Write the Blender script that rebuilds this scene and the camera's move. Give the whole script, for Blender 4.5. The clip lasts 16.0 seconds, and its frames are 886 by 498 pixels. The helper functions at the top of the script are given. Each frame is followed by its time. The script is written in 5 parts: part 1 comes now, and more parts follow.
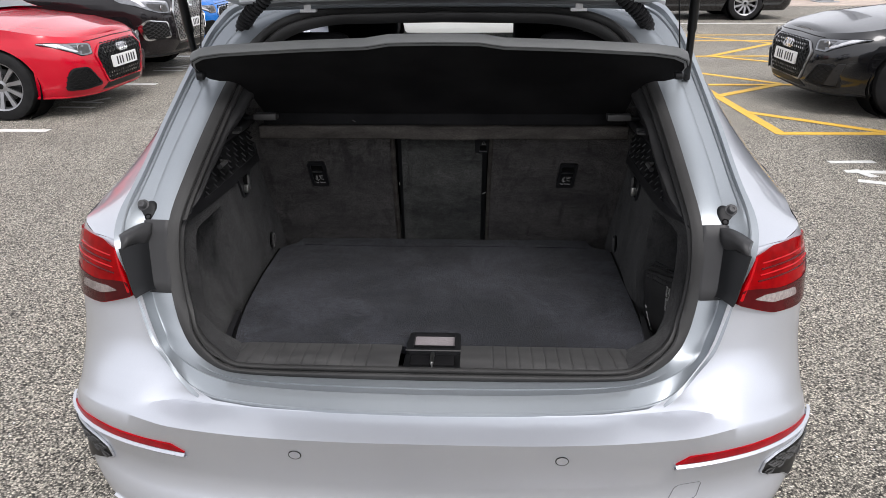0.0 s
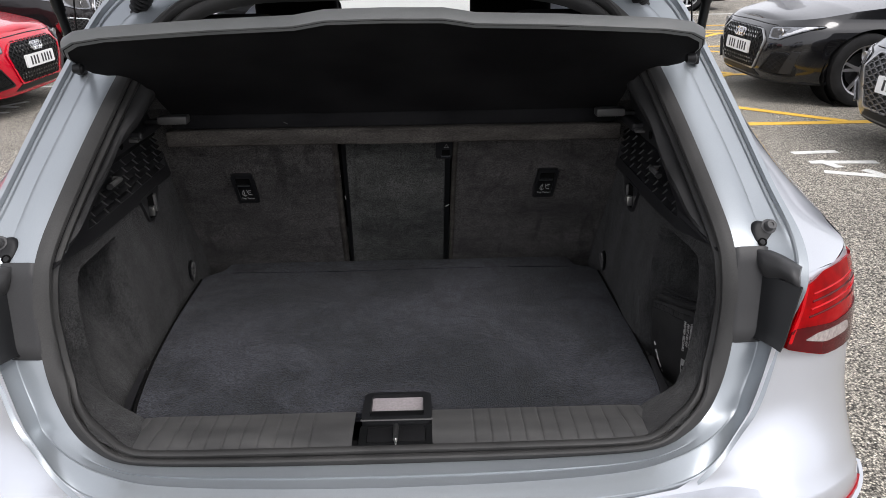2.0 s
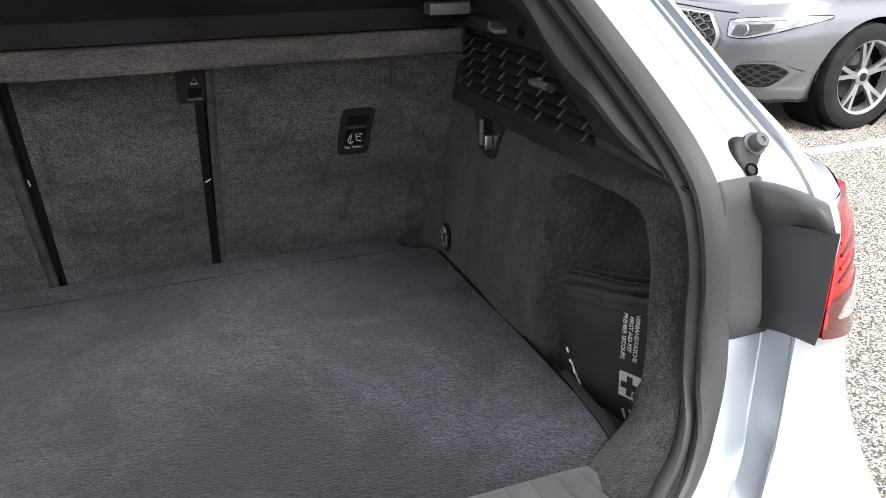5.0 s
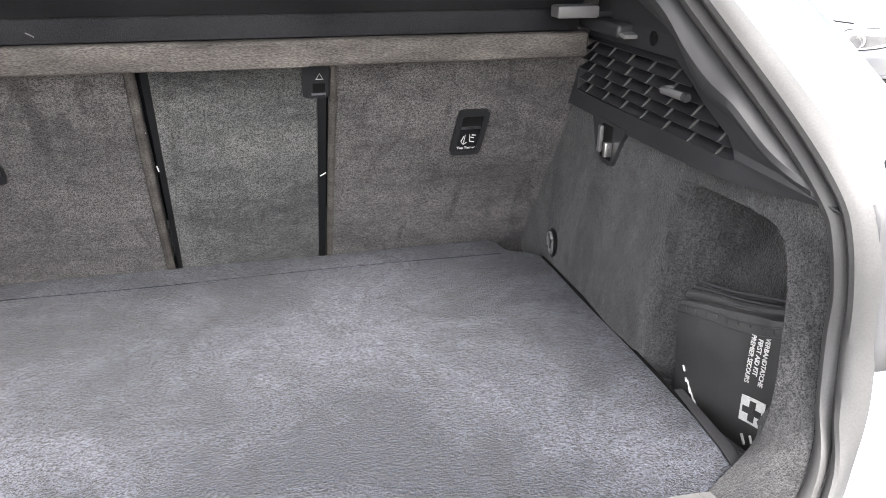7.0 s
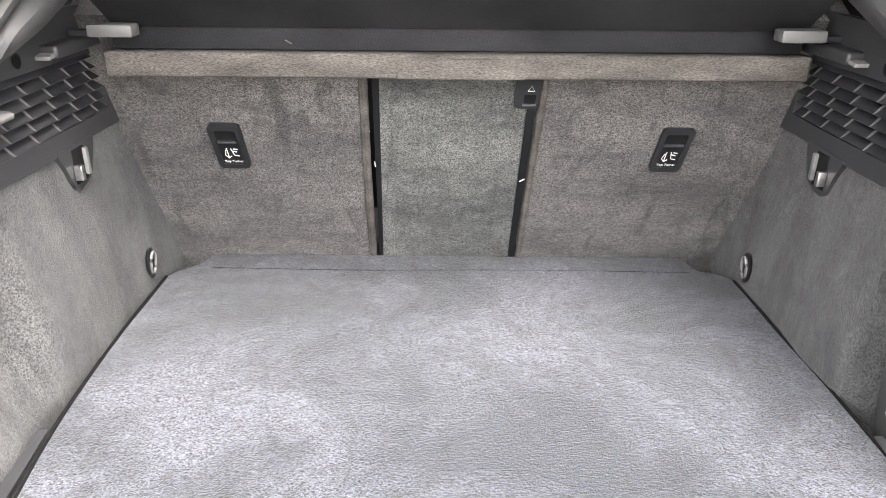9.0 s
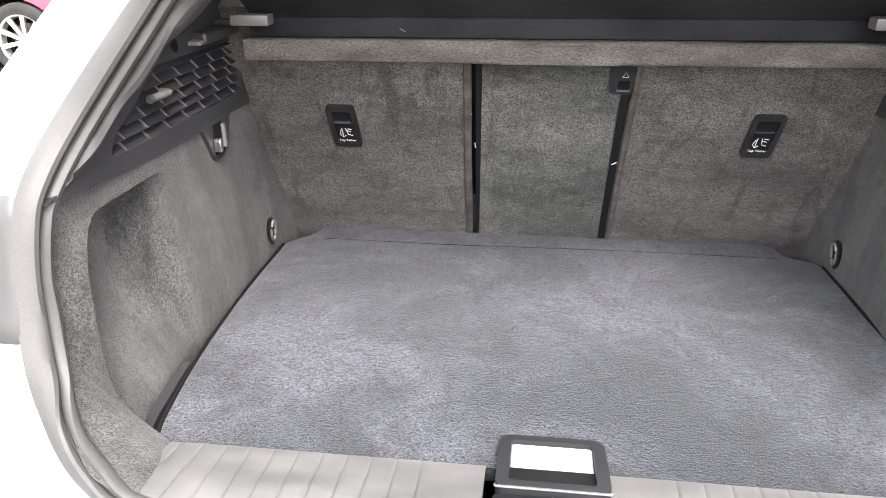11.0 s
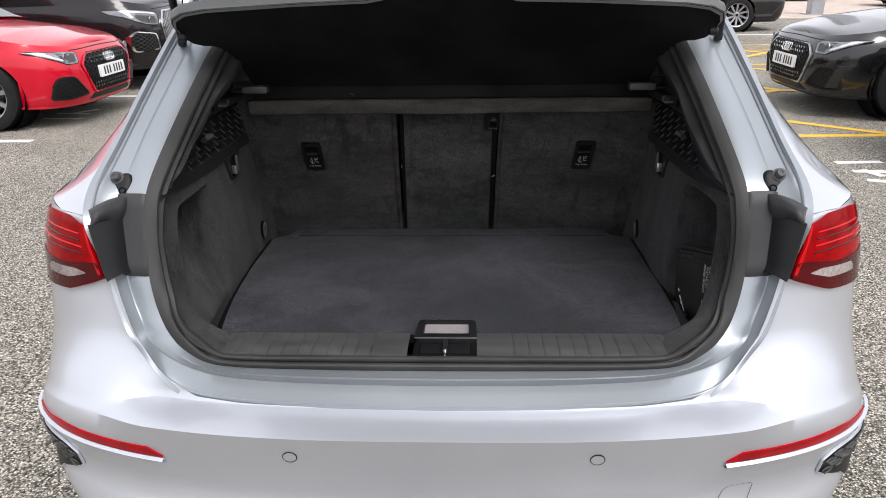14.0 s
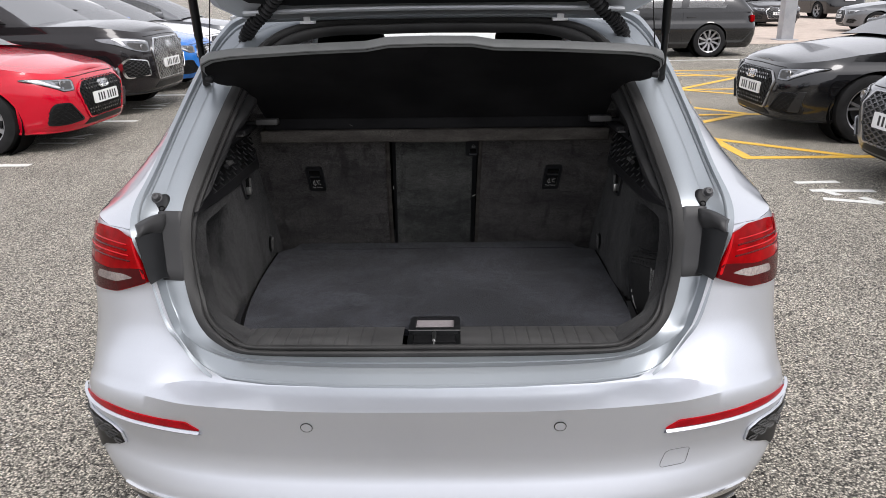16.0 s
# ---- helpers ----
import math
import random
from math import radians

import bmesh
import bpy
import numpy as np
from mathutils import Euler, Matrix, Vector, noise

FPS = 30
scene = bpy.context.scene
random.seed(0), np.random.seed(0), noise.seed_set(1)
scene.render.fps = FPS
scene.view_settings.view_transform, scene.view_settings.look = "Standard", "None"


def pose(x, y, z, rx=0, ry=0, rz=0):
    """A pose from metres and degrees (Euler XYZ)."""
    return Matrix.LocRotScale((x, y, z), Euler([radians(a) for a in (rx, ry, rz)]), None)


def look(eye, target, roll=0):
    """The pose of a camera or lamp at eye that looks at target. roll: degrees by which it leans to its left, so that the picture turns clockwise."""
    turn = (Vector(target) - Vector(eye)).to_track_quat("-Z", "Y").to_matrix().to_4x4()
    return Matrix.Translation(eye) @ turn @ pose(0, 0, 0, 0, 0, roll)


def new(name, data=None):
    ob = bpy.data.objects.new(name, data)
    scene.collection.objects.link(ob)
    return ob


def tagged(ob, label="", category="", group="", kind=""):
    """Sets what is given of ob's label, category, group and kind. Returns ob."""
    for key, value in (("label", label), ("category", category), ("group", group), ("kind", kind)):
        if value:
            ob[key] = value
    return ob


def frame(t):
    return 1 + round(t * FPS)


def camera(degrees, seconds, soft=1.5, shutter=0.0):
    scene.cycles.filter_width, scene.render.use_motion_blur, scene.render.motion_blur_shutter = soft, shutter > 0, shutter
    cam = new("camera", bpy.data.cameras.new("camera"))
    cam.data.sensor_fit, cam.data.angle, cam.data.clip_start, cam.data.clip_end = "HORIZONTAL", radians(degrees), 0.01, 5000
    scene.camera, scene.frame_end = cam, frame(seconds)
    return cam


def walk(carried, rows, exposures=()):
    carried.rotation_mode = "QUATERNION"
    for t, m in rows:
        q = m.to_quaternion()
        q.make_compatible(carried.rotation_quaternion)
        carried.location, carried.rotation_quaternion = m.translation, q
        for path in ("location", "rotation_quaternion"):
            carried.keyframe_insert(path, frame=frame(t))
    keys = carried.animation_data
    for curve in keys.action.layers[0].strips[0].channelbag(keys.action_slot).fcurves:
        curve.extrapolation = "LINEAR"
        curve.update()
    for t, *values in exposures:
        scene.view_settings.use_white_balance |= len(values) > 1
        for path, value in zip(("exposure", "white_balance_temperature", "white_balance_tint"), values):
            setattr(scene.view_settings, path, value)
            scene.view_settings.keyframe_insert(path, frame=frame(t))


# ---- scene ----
cam = camera(62.3, 16.0, soft=0.75)
PATH = [
    (0, (0.102, 0.376, 1.525), (0.005, 2.221, 0.759), -0.5),
    (0.5, (0.106, 0.466, 1.523), (0.001, 2.309, 0.754), -0.4),
    (1, (0.115, 0.535, 1.506), (0.012, 2.378, 0.735), -0.5),
    (1.5, (0.093, 0.621, 1.475), (0.035, 2.464, 0.701), -0.7),
    (2, (0.065, 0.739, 1.449), (0.106, 2.582, 0.674), -0.8),
    (2.5, (0.034, 0.855, 1.411), (0.227, 2.688, 0.635), -0.5),
    (3, (0.014, 0.952, 1.375), (0.365, 2.764, 0.603), -0.6),
    (3.5, (0.026, 1.069, 1.311), (0.518, 2.848, 0.54), -0.8),
    (3.7, (0.038, 1.116, 1.287), (0.577, 2.88, 0.513), -0.9),
    (5.8, (0.08, 1.317, 1.208), (0.721, 3.022, 0.382), -0.3),
    (6, (0.066, 1.319, 1.208), (0.688, 3.032, 0.385), -0.1),
    (6.5, (0.044, 1.321, 1.213), (0.586, 3.063, 0.394), 0.2),
    (7, (0.03, 1.314, 1.213), (0.471, 3.088, 0.403), 0.4),
    (7.5, (0.015, 1.308, 1.22), (0.345, 3.11, 0.417), 0.5),
    (8, (0.004, 1.301, 1.228), (0.222, 3.119, 0.422), 0.4),
    (8.5, (-0.009, 1.29, 1.234), (0.099, 3.116, 0.425), 0.4),
    (9, (-0.021, 1.276, 1.24), (-0.02, 3.104, 0.427), 0.5),
    (9.5, (-0.026, 1.259, 1.232), (-0.129, 3.085, 0.423), 0.4),
    (10, (-0.036, 1.254, 1.228), (-0.223, 3.069, 0.41), 0.4),
    (10.2, (-0.038, 1.248, 1.228), (-0.252, 3.06, 0.409), 0.3),
    (12.3, (0.016, 0.917, 1.307), (-0.217, 2.729, 0.493), -1.3),
    (12.5, (0.022, 0.868, 1.32), (-0.186, 2.685, 0.51), -1.4),
    (13, (0.038, 0.742, 1.332), (-0.119, 2.576, 0.551), -1.4),
    (13.5, (0.057, 0.636, 1.355), (-0.056, 2.487, 0.605), -1.1),
    (14, (0.055, 0.507, 1.377), (-0.022, 2.372, 0.659), -0.9),
    (14.5, (0.056, 0.379, 1.41), (0.002, 2.253, 0.716), -0.8),
    (15, (0.061, 0.303, 1.444), (0.022, 2.184, 0.764), -0.7),
    (15.5, (0.059, 0.259, 1.449), (0.027, 2.143, 0.778), -0.7),
    (16, (0.053, 0.234, 1.446), (0.022, 2.121, 0.782), -0.8),
]
walk(cam, [(t, look(eye, target, roll)) for t, eye, target, roll in PATH],
     exposures=[(0, .58, 6400, 13), (1.5, .60, 6430, 13), (2.5, .88, 6450, 13), (3, 1.15, 6450, 12), (3.5, 1.40, 6400, 12), (5.8, 2.42, 6400, 12), (7, 3.60, 6600, 12), (9, 4.26, 6800, 12), (10.2, 4.15, 6800, 12), (12.3, 2.25, 6500, 13), (12.5, 2.06, 6500, 13), (13, 1.36, 6480, 13), (14, .76, 6450, 13), (15, .58, 6450, 13), (16, .58, 6450, 13)])

# ---- light ----
SUN_ELEVATION, SUN_ROTATION = 55.0, 152.0
world = bpy.data.worlds.new("sky")
scene.world = world
world.use_nodes = True
wn, wl = world.node_tree.nodes, world.node_tree.links
sky = wn.new("ShaderNodeTexSky")
sky.sky_type, sky.sun_disc = "NISHITA", False
sky.sun_elevation, sky.sun_rotation = radians(SUN_ELEVATION), radians(SUN_ROTATION)
sky.air_density, sky.dust_density, sky.ozone_density = 1.0, 6.0, 1.0
pale = wn.new("ShaderNodeHueSaturation")  # an overcast sky has little colour
pale.inputs["Saturation"].default_value = 0.16
wl.new(sky.outputs["Color"], pale.inputs["Color"])
cloud = wn.new("ShaderNodeMix")  # even cloud over most of the sky
cloud.data_type = "RGBA"
cloud.inputs[0].default_value, cloud.inputs[7].default_value = 0.6, (6.2, 6.35, 6.7, 1)
wl.new(pale.outputs["Color"], cloud.inputs[6])
wl.new(cloud.outputs[2], wn["Background"].inputs["Color"])
wn["Background"].inputs["Strength"].default_value = 0.15
sun = new("sun", bpy.data.lights.new("sun", "SUN"))
sun.data.energy, sun.data.angle, sun.data.color = 1.0, radians(25), (1.0, 0.97, 0.93)
sun.matrix_world = pose(0, 0, 30, 90 - SUN_ELEVATION, 0, 180 - SUN_ROTATION)

# ---- materials ----
def material(name, dark, light, rough=0.5, metal=0.0, big=3.0, fine=60.0, bump=0.0, depth=0.002, coat=0.0, mottle=0.5, speck=0.15,
             transmission=0.0, sheen=0.0, ior=1.45, emit=0.0, stretch=(1, 1, 1), swirl=0.0, gloss=0.5):
    """A surface between two colours: broad mottling, fine grain, relief from the grain, and a little unevenness in its gloss."""
    m = bpy.data.materials.new(name)
    m.use_nodes = True
    n, l = m.node_tree.nodes, m.node_tree.links
    p = n["Principled BSDF"]
    where, scaled = n.new("ShaderNodeTexCoord"), n.new("ShaderNodeMapping")
    scaled.inputs["Scale"].default_value = stretch
    l.new(where.outputs["Object"], scaled.inputs["Vector"])
    broad, grain = n.new("ShaderNodeTexNoise"), n.new("ShaderNodeTexNoise")
    broad.inputs["Scale"].default_value, broad.inputs["Detail"].default_value = big, 5.0
    broad.inputs["Distortion"].default_value = swirl
    grain.inputs["Scale"].default_value, grain.inputs["Detail"].default_value = fine, 3.0
    for t in (broad, grain):
        l.new(scaled.outputs["Vector"], t.inputs["Vector"])
    spread = n.new("ShaderNodeMapRange")
    spread.inputs["From Min"].default_value, spread.inputs["From Max"].default_value = 0.5 - 0.3 * mottle, 0.5 + 0.3 * mottle
    l.new(broad.outputs["Fac"], spread.inputs["Value"])
    mix = n.new("ShaderNodeMix")
    mix.data_type = "RGBA"
    mix.inputs[6].default_value, mix.inputs[7].default_value = (*dark, 1), (*light, 1)
    l.new(spread.outputs["Result"], mix.inputs[0])
    gain = n.new("ShaderNodeMapRange")
    gain.inputs["From Min"].default_value, gain.inputs["From Max"].default_value = 0.25, 0.75
    gain.inputs["To Min"].default_value, gain.inputs["To Max"].default_value = 1 - speck, 1 + speck
    l.new(grain.outputs["Fac"], gain.inputs["Value"])
    times = n.new("ShaderNodeVectorMath")
    times.operation = "MULTIPLY"
    l.new(mix.outputs[2], times.inputs[0])
    l.new(gain.outputs["Result"], times.inputs[1])
    l.new(times.outputs["Vector"], p.inputs["Base Color"])
    sheenless = n.new("ShaderNodeMapRange")
    sheenless.inputs["To Min"].default_value, sheenless.inputs["To Max"].default_value = max(rough - 0.06, 0.01), min(rough + 0.06, 1)
    l.new(broad.outputs["Fac"], sheenless.inputs["Value"])
    l.new(sheenless.outputs["Result"], p.inputs["Roughness"])
    p.inputs["Metallic"].default_value, p.inputs["IOR"].default_value = metal, ior
    p.inputs["Coat Weight"].default_value, p.inputs["Coat Roughness"].default_value = coat, 0.04
    p.inputs["Transmission Weight"].default_value, p.inputs["Sheen Weight"].default_value = transmission, sheen
    p.inputs["Sheen Roughness"].default_value = 0.5
    p.inputs["Specular IOR Level"].default_value = gloss
    if emit:
        p.inputs["Emission Color"].default_value, p.inputs["Emission Strength"].default_value = (*light, 1), emit
    if bump:
        b = n.new("ShaderNodeBump")
        b.inputs["Strength"].default_value, b.inputs["Distance"].default_value = bump, depth
        l.new(grain.outputs["Fac"], b.inputs["Height"])
        l.new(b.outputs["Normal"], p.inputs["Normal"])
    return m


def carpet(name, dark, light, big, fibre, stretch, nap, swirl=0.25, mottle=0.42):
    """Needle felt: brushed patches with ragged edges, streaks of flattened nap, and fibres that catch the light one by one."""
    m = material(name, dark, light, 0.95, 0, big, 60, 0, sheen=0.1, swirl=swirl, stretch=stretch, gloss=0.1, mottle=mottle, speck=0.3)
    n, l = m.node_tree.nodes, m.node_tree.links
    p = n["Principled BSDF"]
    for t in n:
        if t.type == "TEX_NOISE":
            t.inputs["Detail"].default_value, t.inputs["Roughness"].default_value = 11.0, 0.68
    where = n["Texture Coordinate"]
    turned_noise, single = n.new("ShaderNodeTexNoise"), n.new("ShaderNodeTexNoise")
    single.inputs["Scale"].default_value, single.inputs["Detail"].default_value, single.inputs["Roughness"].default_value = fibre, 4.0, 0.7
    single.inputs["Distortion"].default_value = 0.6
    turned_noise.inputs["Scale"].default_value, turned_noise.inputs["Detail"].default_value = fibre * 0.5, 5.0
    for t in (turned_noise, single):
        l.new(where.outputs["Object"], t.inputs["Vector"])
    both = n.new("ShaderNodeMath")
    both.operation = "MULTIPLY_ADD"
    both.inputs[1].default_value = 0.35
    l.new(turned_noise.outputs["Fac"], both.inputs[0])
    l.new(single.outputs["Fac"], both.inputs[2])
    gain = n.new("ShaderNodeMapRange")
    gain.inputs["From Min"].default_value, gain.inputs["From Max"].default_value = 0.57, 0.78
    gain.inputs["To Min"].default_value, gain.inputs["To Max"].default_value = 1 - 0.88 * nap, 1 + 0.98 * nap
    gain.clamp = True
    l.new(both.outputs["Value"], gain.inputs["Value"])
    slanted, smear = n.new("ShaderNodeMapping"), n.new("ShaderNodeTexNoise")
    slanted.inputs["Rotation"].default_value, slanted.inputs["Scale"].default_value = (0.5, 0.6, 0.7), (2.6, 1.0, 1.0)
    smear.inputs["Scale"].default_value, smear.inputs["Detail"].default_value, smear.inputs["Roughness"].default_value = 8.0, 7.0, 0.66
    smear.inputs["Distortion"].default_value = 0.8
    l.new(where.outputs["Object"], slanted.inputs["Vector"])
    l.new(slanted.outputs["Vector"], smear.inputs["Vector"])
    brushed = n.new("ShaderNodeMapRange")
    brushed.inputs["From Min"].default_value, brushed.inputs["From Max"].default_value = 0.53, 0.66
    brushed.inputs["To Min"].default_value, brushed.inputs["To Max"].default_value = 1.08, 0.60
    l.new(smear.outputs["Fac"], brushed.inputs["Value"])
    last = p.inputs["Base Color"].links[0].from_socket
    for source in (gain, brushed):
        tint = n.new("ShaderNodeVectorMath")
        tint.operation = "MULTIPLY"
        l.new(last, tint.inputs[0])
        l.new(source.outputs["Result"], tint.inputs[1])
        last = tint.outputs["Vector"]
    l.new(last, p.inputs["Base Color"])
    b = n.new("ShaderNodeBump")
    b.inputs["Strength"].default_value, b.inputs["Distance"].default_value = 0.9, 0.003
    l.new(both.outputs["Value"], b.inputs["Height"])
    l.new(b.outputs["Normal"], p.inputs["Normal"])
    return m


def paint(name, colour, metal=0.3, rough=0.28):
    return material(name, [c * 0.94 for c in colour], colour, rough, metal, 1.5, 900, coat=1.0 if max(colour) > 0.05 else 0.8, speck=0.06, gloss=0.5 if metal > 0.15 else 0.12)


SILVER = paint("silver_paint", (0.545, 0.567, 0.611), 0.60, 0.36)
# body silver darkened for inward faces: their duller light is in the colour
INNER_SILVER = material("shaded_inner_paint", (0.27, 0.295, 0.316), (0.31, 0.337, 0.358), 0.34, 0.5, 2, 700, coat=0.35, speck=0.05)
RED = paint("red_paint", (0.52, 0.0012, 0.018), 0.0, 0.25)
BLACK = paint("black_paint", (0.008, 0.008, 0.009), 0.16, 0.12)
PLUM = paint("black_plum_paint", (0.012, 0.010, 0.011), 0.0, 0.2)
BLUE = paint("blue_paint", (0.01, 0.16, 0.55), 0.1)
WHITE = paint("white_paint", (0.78, 0.78, 0.78), 0.0)
GREY = paint("grey_paint", (0.135, 0.14, 0.15), 0.45, 0.3)
PLASTIC = material("grained_black_plastic", (0.0078, 0.0081, 0.009), (0.0125, 0.013, 0.014), 0.5, 0, 6, 900, 0.25, 0.0004, gloss=0.28)
COVER = material("dark_grey_cover_plastic", (0.028, 0.028, 0.029), (0.039, 0.039, 0.040), 0.45, 0, 6, 900, 0.3, 0.0004, gloss=0.33)
TRIM = material("smooth_black_plastic", (0.0045, 0.0048, 0.005), (0.007, 0.0073, 0.0077), 0.38, 0, 6, 900, 0.1, 0.0003, gloss=0.3)
PILLAR = material("grey_pillar_trim", (0.020, 0.020, 0.0206), (0.030, 0.030, 0.0306), 0.5, 0, 8, 1400, 0.3, 0.0004, gloss=0.3)
SILL = material("grey_sill_plastic", (0.043, 0.0425, 0.0425), (0.068, 0.067, 0.0655), 0.5, 0, 12, 1200, 0.25, 0.0004, stretch=(1, 3, 3), mottle=0.7)
WING = material("black_wing_plastic", (0.010, 0.0105, 0.0115), (0.014, 0.0145, 0.0155), 0.42, 0, 6, 900, 0.1, 0.0003, gloss=0.3)
PANEL = material("grained_panel_plastic", (0.013, 0.013, 0.0143), (0.0185, 0.0185, 0.0198), 0.45, 0, 7, 1300, 0.25, 0.0004, gloss=0.4)
PEG = material("worn_grey_plastic", (0.07, 0.069, 0.069), (0.105, 0.103, 0.102), 0.4, 0, 40, 900, 0.2, 0.0003)
FIN = material("fin_plastic", (0.045, 0.045, 0.046), (0.062, 0.062, 0.063), 0.35, 0, 40, 900)
MESH = material("grey_mesh", (0.10, 0.10, 0.105), (0.15, 0.15, 0.155), 0.35, 0.4, 9, 300)
SATIN = material("satin_frame", (0.34, 0.34, 0.35), (0.42, 0.42, 0.43), 0.32, 0.7, 9, 300)
LID_EDGE = material("grey_lid_edge", (0.088, 0.092, 0.092), (0.118, 0.122, 0.122), 0.55, 0, 5, 900, 0.2, 0.0004)
SEAL = material("seal_rubber", (0.027, 0.0267, 0.0263), (0.041, 0.0404, 0.0395), 0.55, 0, 8, 500, 0.2, 0.0004, gloss=0.35)
RUBBER = material("rubber", (0.009, 0.009, 0.0095), (0.016, 0.016, 0.017), 0.55, 0, 8, 500, 0.2, 0.0005, gloss=0.35)
FLOOR_CARPET = carpet("blue_grey_carpet", (0.0050, 0.0062, 0.0098), (0.0232, 0.0248, 0.0322), 3.2, 370, (1, 1.3, 1), 1.0, 0.7, .30)
SEAT_CARPET = carpet("grey_brown_carpet", (0.0264, 0.0250, 0.0250), (0.0712, 0.0668, 0.0644), 7, 480, (0.55, 1, 1.2), 0.72, .30, .55)
MID_CARPET = carpet("grey_green_carpet", (0.0216, 0.0234, 0.0226), (0.0704, 0.0712, 0.0672), 8, 480, (0.55, 1, 1.2), 0.72, .30, .55)
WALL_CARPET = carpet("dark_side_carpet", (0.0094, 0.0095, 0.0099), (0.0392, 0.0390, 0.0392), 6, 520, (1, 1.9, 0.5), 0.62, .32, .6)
SHELF_FELT = material("shelf_felt", (0.007, 0.007, 0.0078), (0.014, 0.014, 0.015), 0.95, 0, 6, 600, 0.5, 0.002, speck=0.4, gloss=0.1)
SHELF_EDGE = material("worn_shelf_edge", (0.036, 0.033, 0.030), (0.074, 0.068, 0.062), 0.95, 0, 14, 420, 0.7, 0.003, speck=0.6, stretch=(0.6, 2, 2), gloss=0.1)
NYLON = material("black_nylon", (0.012, 0.012, 0.0122), (0.027, 0.0265, 0.0262), 0.42, 0, 9, 700, 0.5, 0.0008, gloss=0.35)
PRINT = material("white_print", (0.30, 0.30, 0.29), (0.36, 0.36, 0.35), 0.6, 0, 20, 300, gloss=0.2)
CHROME = material("chrome", (0.7, 0.7, 0.71), (0.8, 0.8, 0.81), 0.12, 1.0, 5, 200, speck=0.03)
STEEL = material("steel", (0.5, 0.5, 0.5), (0.66, 0.66, 0.65), 0.28, 1.0, 12, 300)
ALLOY = material("alloy", (0.30, 0.30, 0.31), (0.40, 0.40, 0.41), 0.3, 0.8, 4, 300, speck=0.05)
DARK_ALLOY = material("dark_alloy", (0.05, 0.05, 0.052), (0.08, 0.08, 0.082), 0.3, 0.7, 4, 300)
TYRE = material("tyre", (0.010, 0.010, 0.0105), (0.018, 0.018, 0.0185), 0.8, 0, 9, 200, 0.4, 0.002, gloss=0.2)
LAMP_RED = material("red_lens", (0.15, 0.0003, 0.0012), (0.30, 0.0006, 0.0022), 0.05, 0, 22, 60, coat=0.0, speck=0.12, gloss=0.07, mottle=0.7)
LAMP_BAR = material("red_light_bar", (0.34, 0.0012, 0.004), (0.44, 0.002, 0.006), 0.1, 0, 9, 60, speck=0.12, gloss=0.25)
LAMP_DARK = material("smoked_red_lens", (0.040, 0.0008, 0.002), (0.065, 0.0015, 0.003), 0.08, 0, 9, 60, coat=0.0, gloss=0.2)
LAMP_CLEAR = material("clear_lens", (0.16, 0.13, 0.125), (0.30, 0.26, 0.25), 0.15, 0, 9, 160, coat=0.7, speck=0.3)
REFLECTOR = material("red_reflector", (0.26, 0.0006, 0.004), (0.36, 0.001, 0.006), 0.3, 0, 30, 400, speck=0.15, gloss=0.1)
HEADLAMP = material("headlamp_inside", (0.10, 0.105, 0.115), (0.30, 0.31, 0.33), 0.25, 0.4, 14, 60, coat=1.0, mottle=0.8)
DAYLIGHT_BAR = material("daylight_bar", (0.50, 0.51, 0.53), (0.60, 0.61, 0.63), 0.2, 0, 9, 100, coat=1.0)
PLATE = material("white_plate", (0.74, 0.74, 0.73), (0.80, 0.80, 0.79), 0.35, 0, 9, 100, speck=0.04)
PLATE_BAR = material("plate_bar", (0.015, 0.015, 0.016), (0.02, 0.02, 0.021), 0.5)
GLASS = material("tinted_glass", (0.16, 0.18, 0.18), (0.18, 0.20, 0.20), 0.02, 0, 1, 10, transmission=1.0, speck=0.0, ior=2.0)
# index far above real glass and paler tint, to force a bright sky reflection
WINDSCREEN = material("boosted_reflection_windscreen", (0.36, 0.43, 0.41), (0.40, 0.47, 0.45), 0.02, 0, 1, 10, transmission=1.0, speck=0.0, ior=4.2)
# the car's silver again, with the shade under the open gate mixed into its colour
GATE_SHADED = material("shaded_gate_paint", (0.38, 0.395, 0.415), (0.44, 0.455, 0.475), 0.35, 0.4, 3, 700, coat=0.4, speck=0.06)
CLEAR_GLASS = material("clear_glass", (0.86, 0.92, 0.89), (0.88, 0.94, 0.91), 0.0, 0, 1, 10, transmission=1.0, speck=0.0, ior=1.02)
DULL_LENS = material("milky_lens", (0.22, 0.20, 0.205), (0.27, 0.245, 0.25), 0.35, 0, 20, 200, coat=0.2)
HEADLINER = material("headliner", (0.30, 0.30, 0.29), (0.36, 0.36, 0.35), 0.9, 0, 5, 400, 0.3, 0.001)
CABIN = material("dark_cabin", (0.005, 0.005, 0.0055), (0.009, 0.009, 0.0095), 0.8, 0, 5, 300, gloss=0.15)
# near-black for wells and recesses, whose deep shade is put into the colour
SHADE_BLACK = material("wheel_well", (0.003, 0.003, 0.003), (0.005, 0.005, 0.005), 0.9, gloss=0.1)
WHITE_LINE = material("white_road_paint", (0.55, 0.55, 0.52), (0.74, 0.74, 0.71), 0.7, 0, 30, 260, 0.6, 0.003, mottle=0.8, speck=0.3)
YELLOW_LINE = material("yellow_road_paint", (0.62, 0.36, 0.045), (0.78, 0.48, 0.07), 0.7, 0, 20, 260, 0.6, 0.003, mottle=0.8, speck=0.25)
POST = material("grey_post_paint", (0.30, 0.31, 0.33), (0.36, 0.37, 0.39), 0.4, 0.2, 4, 200)
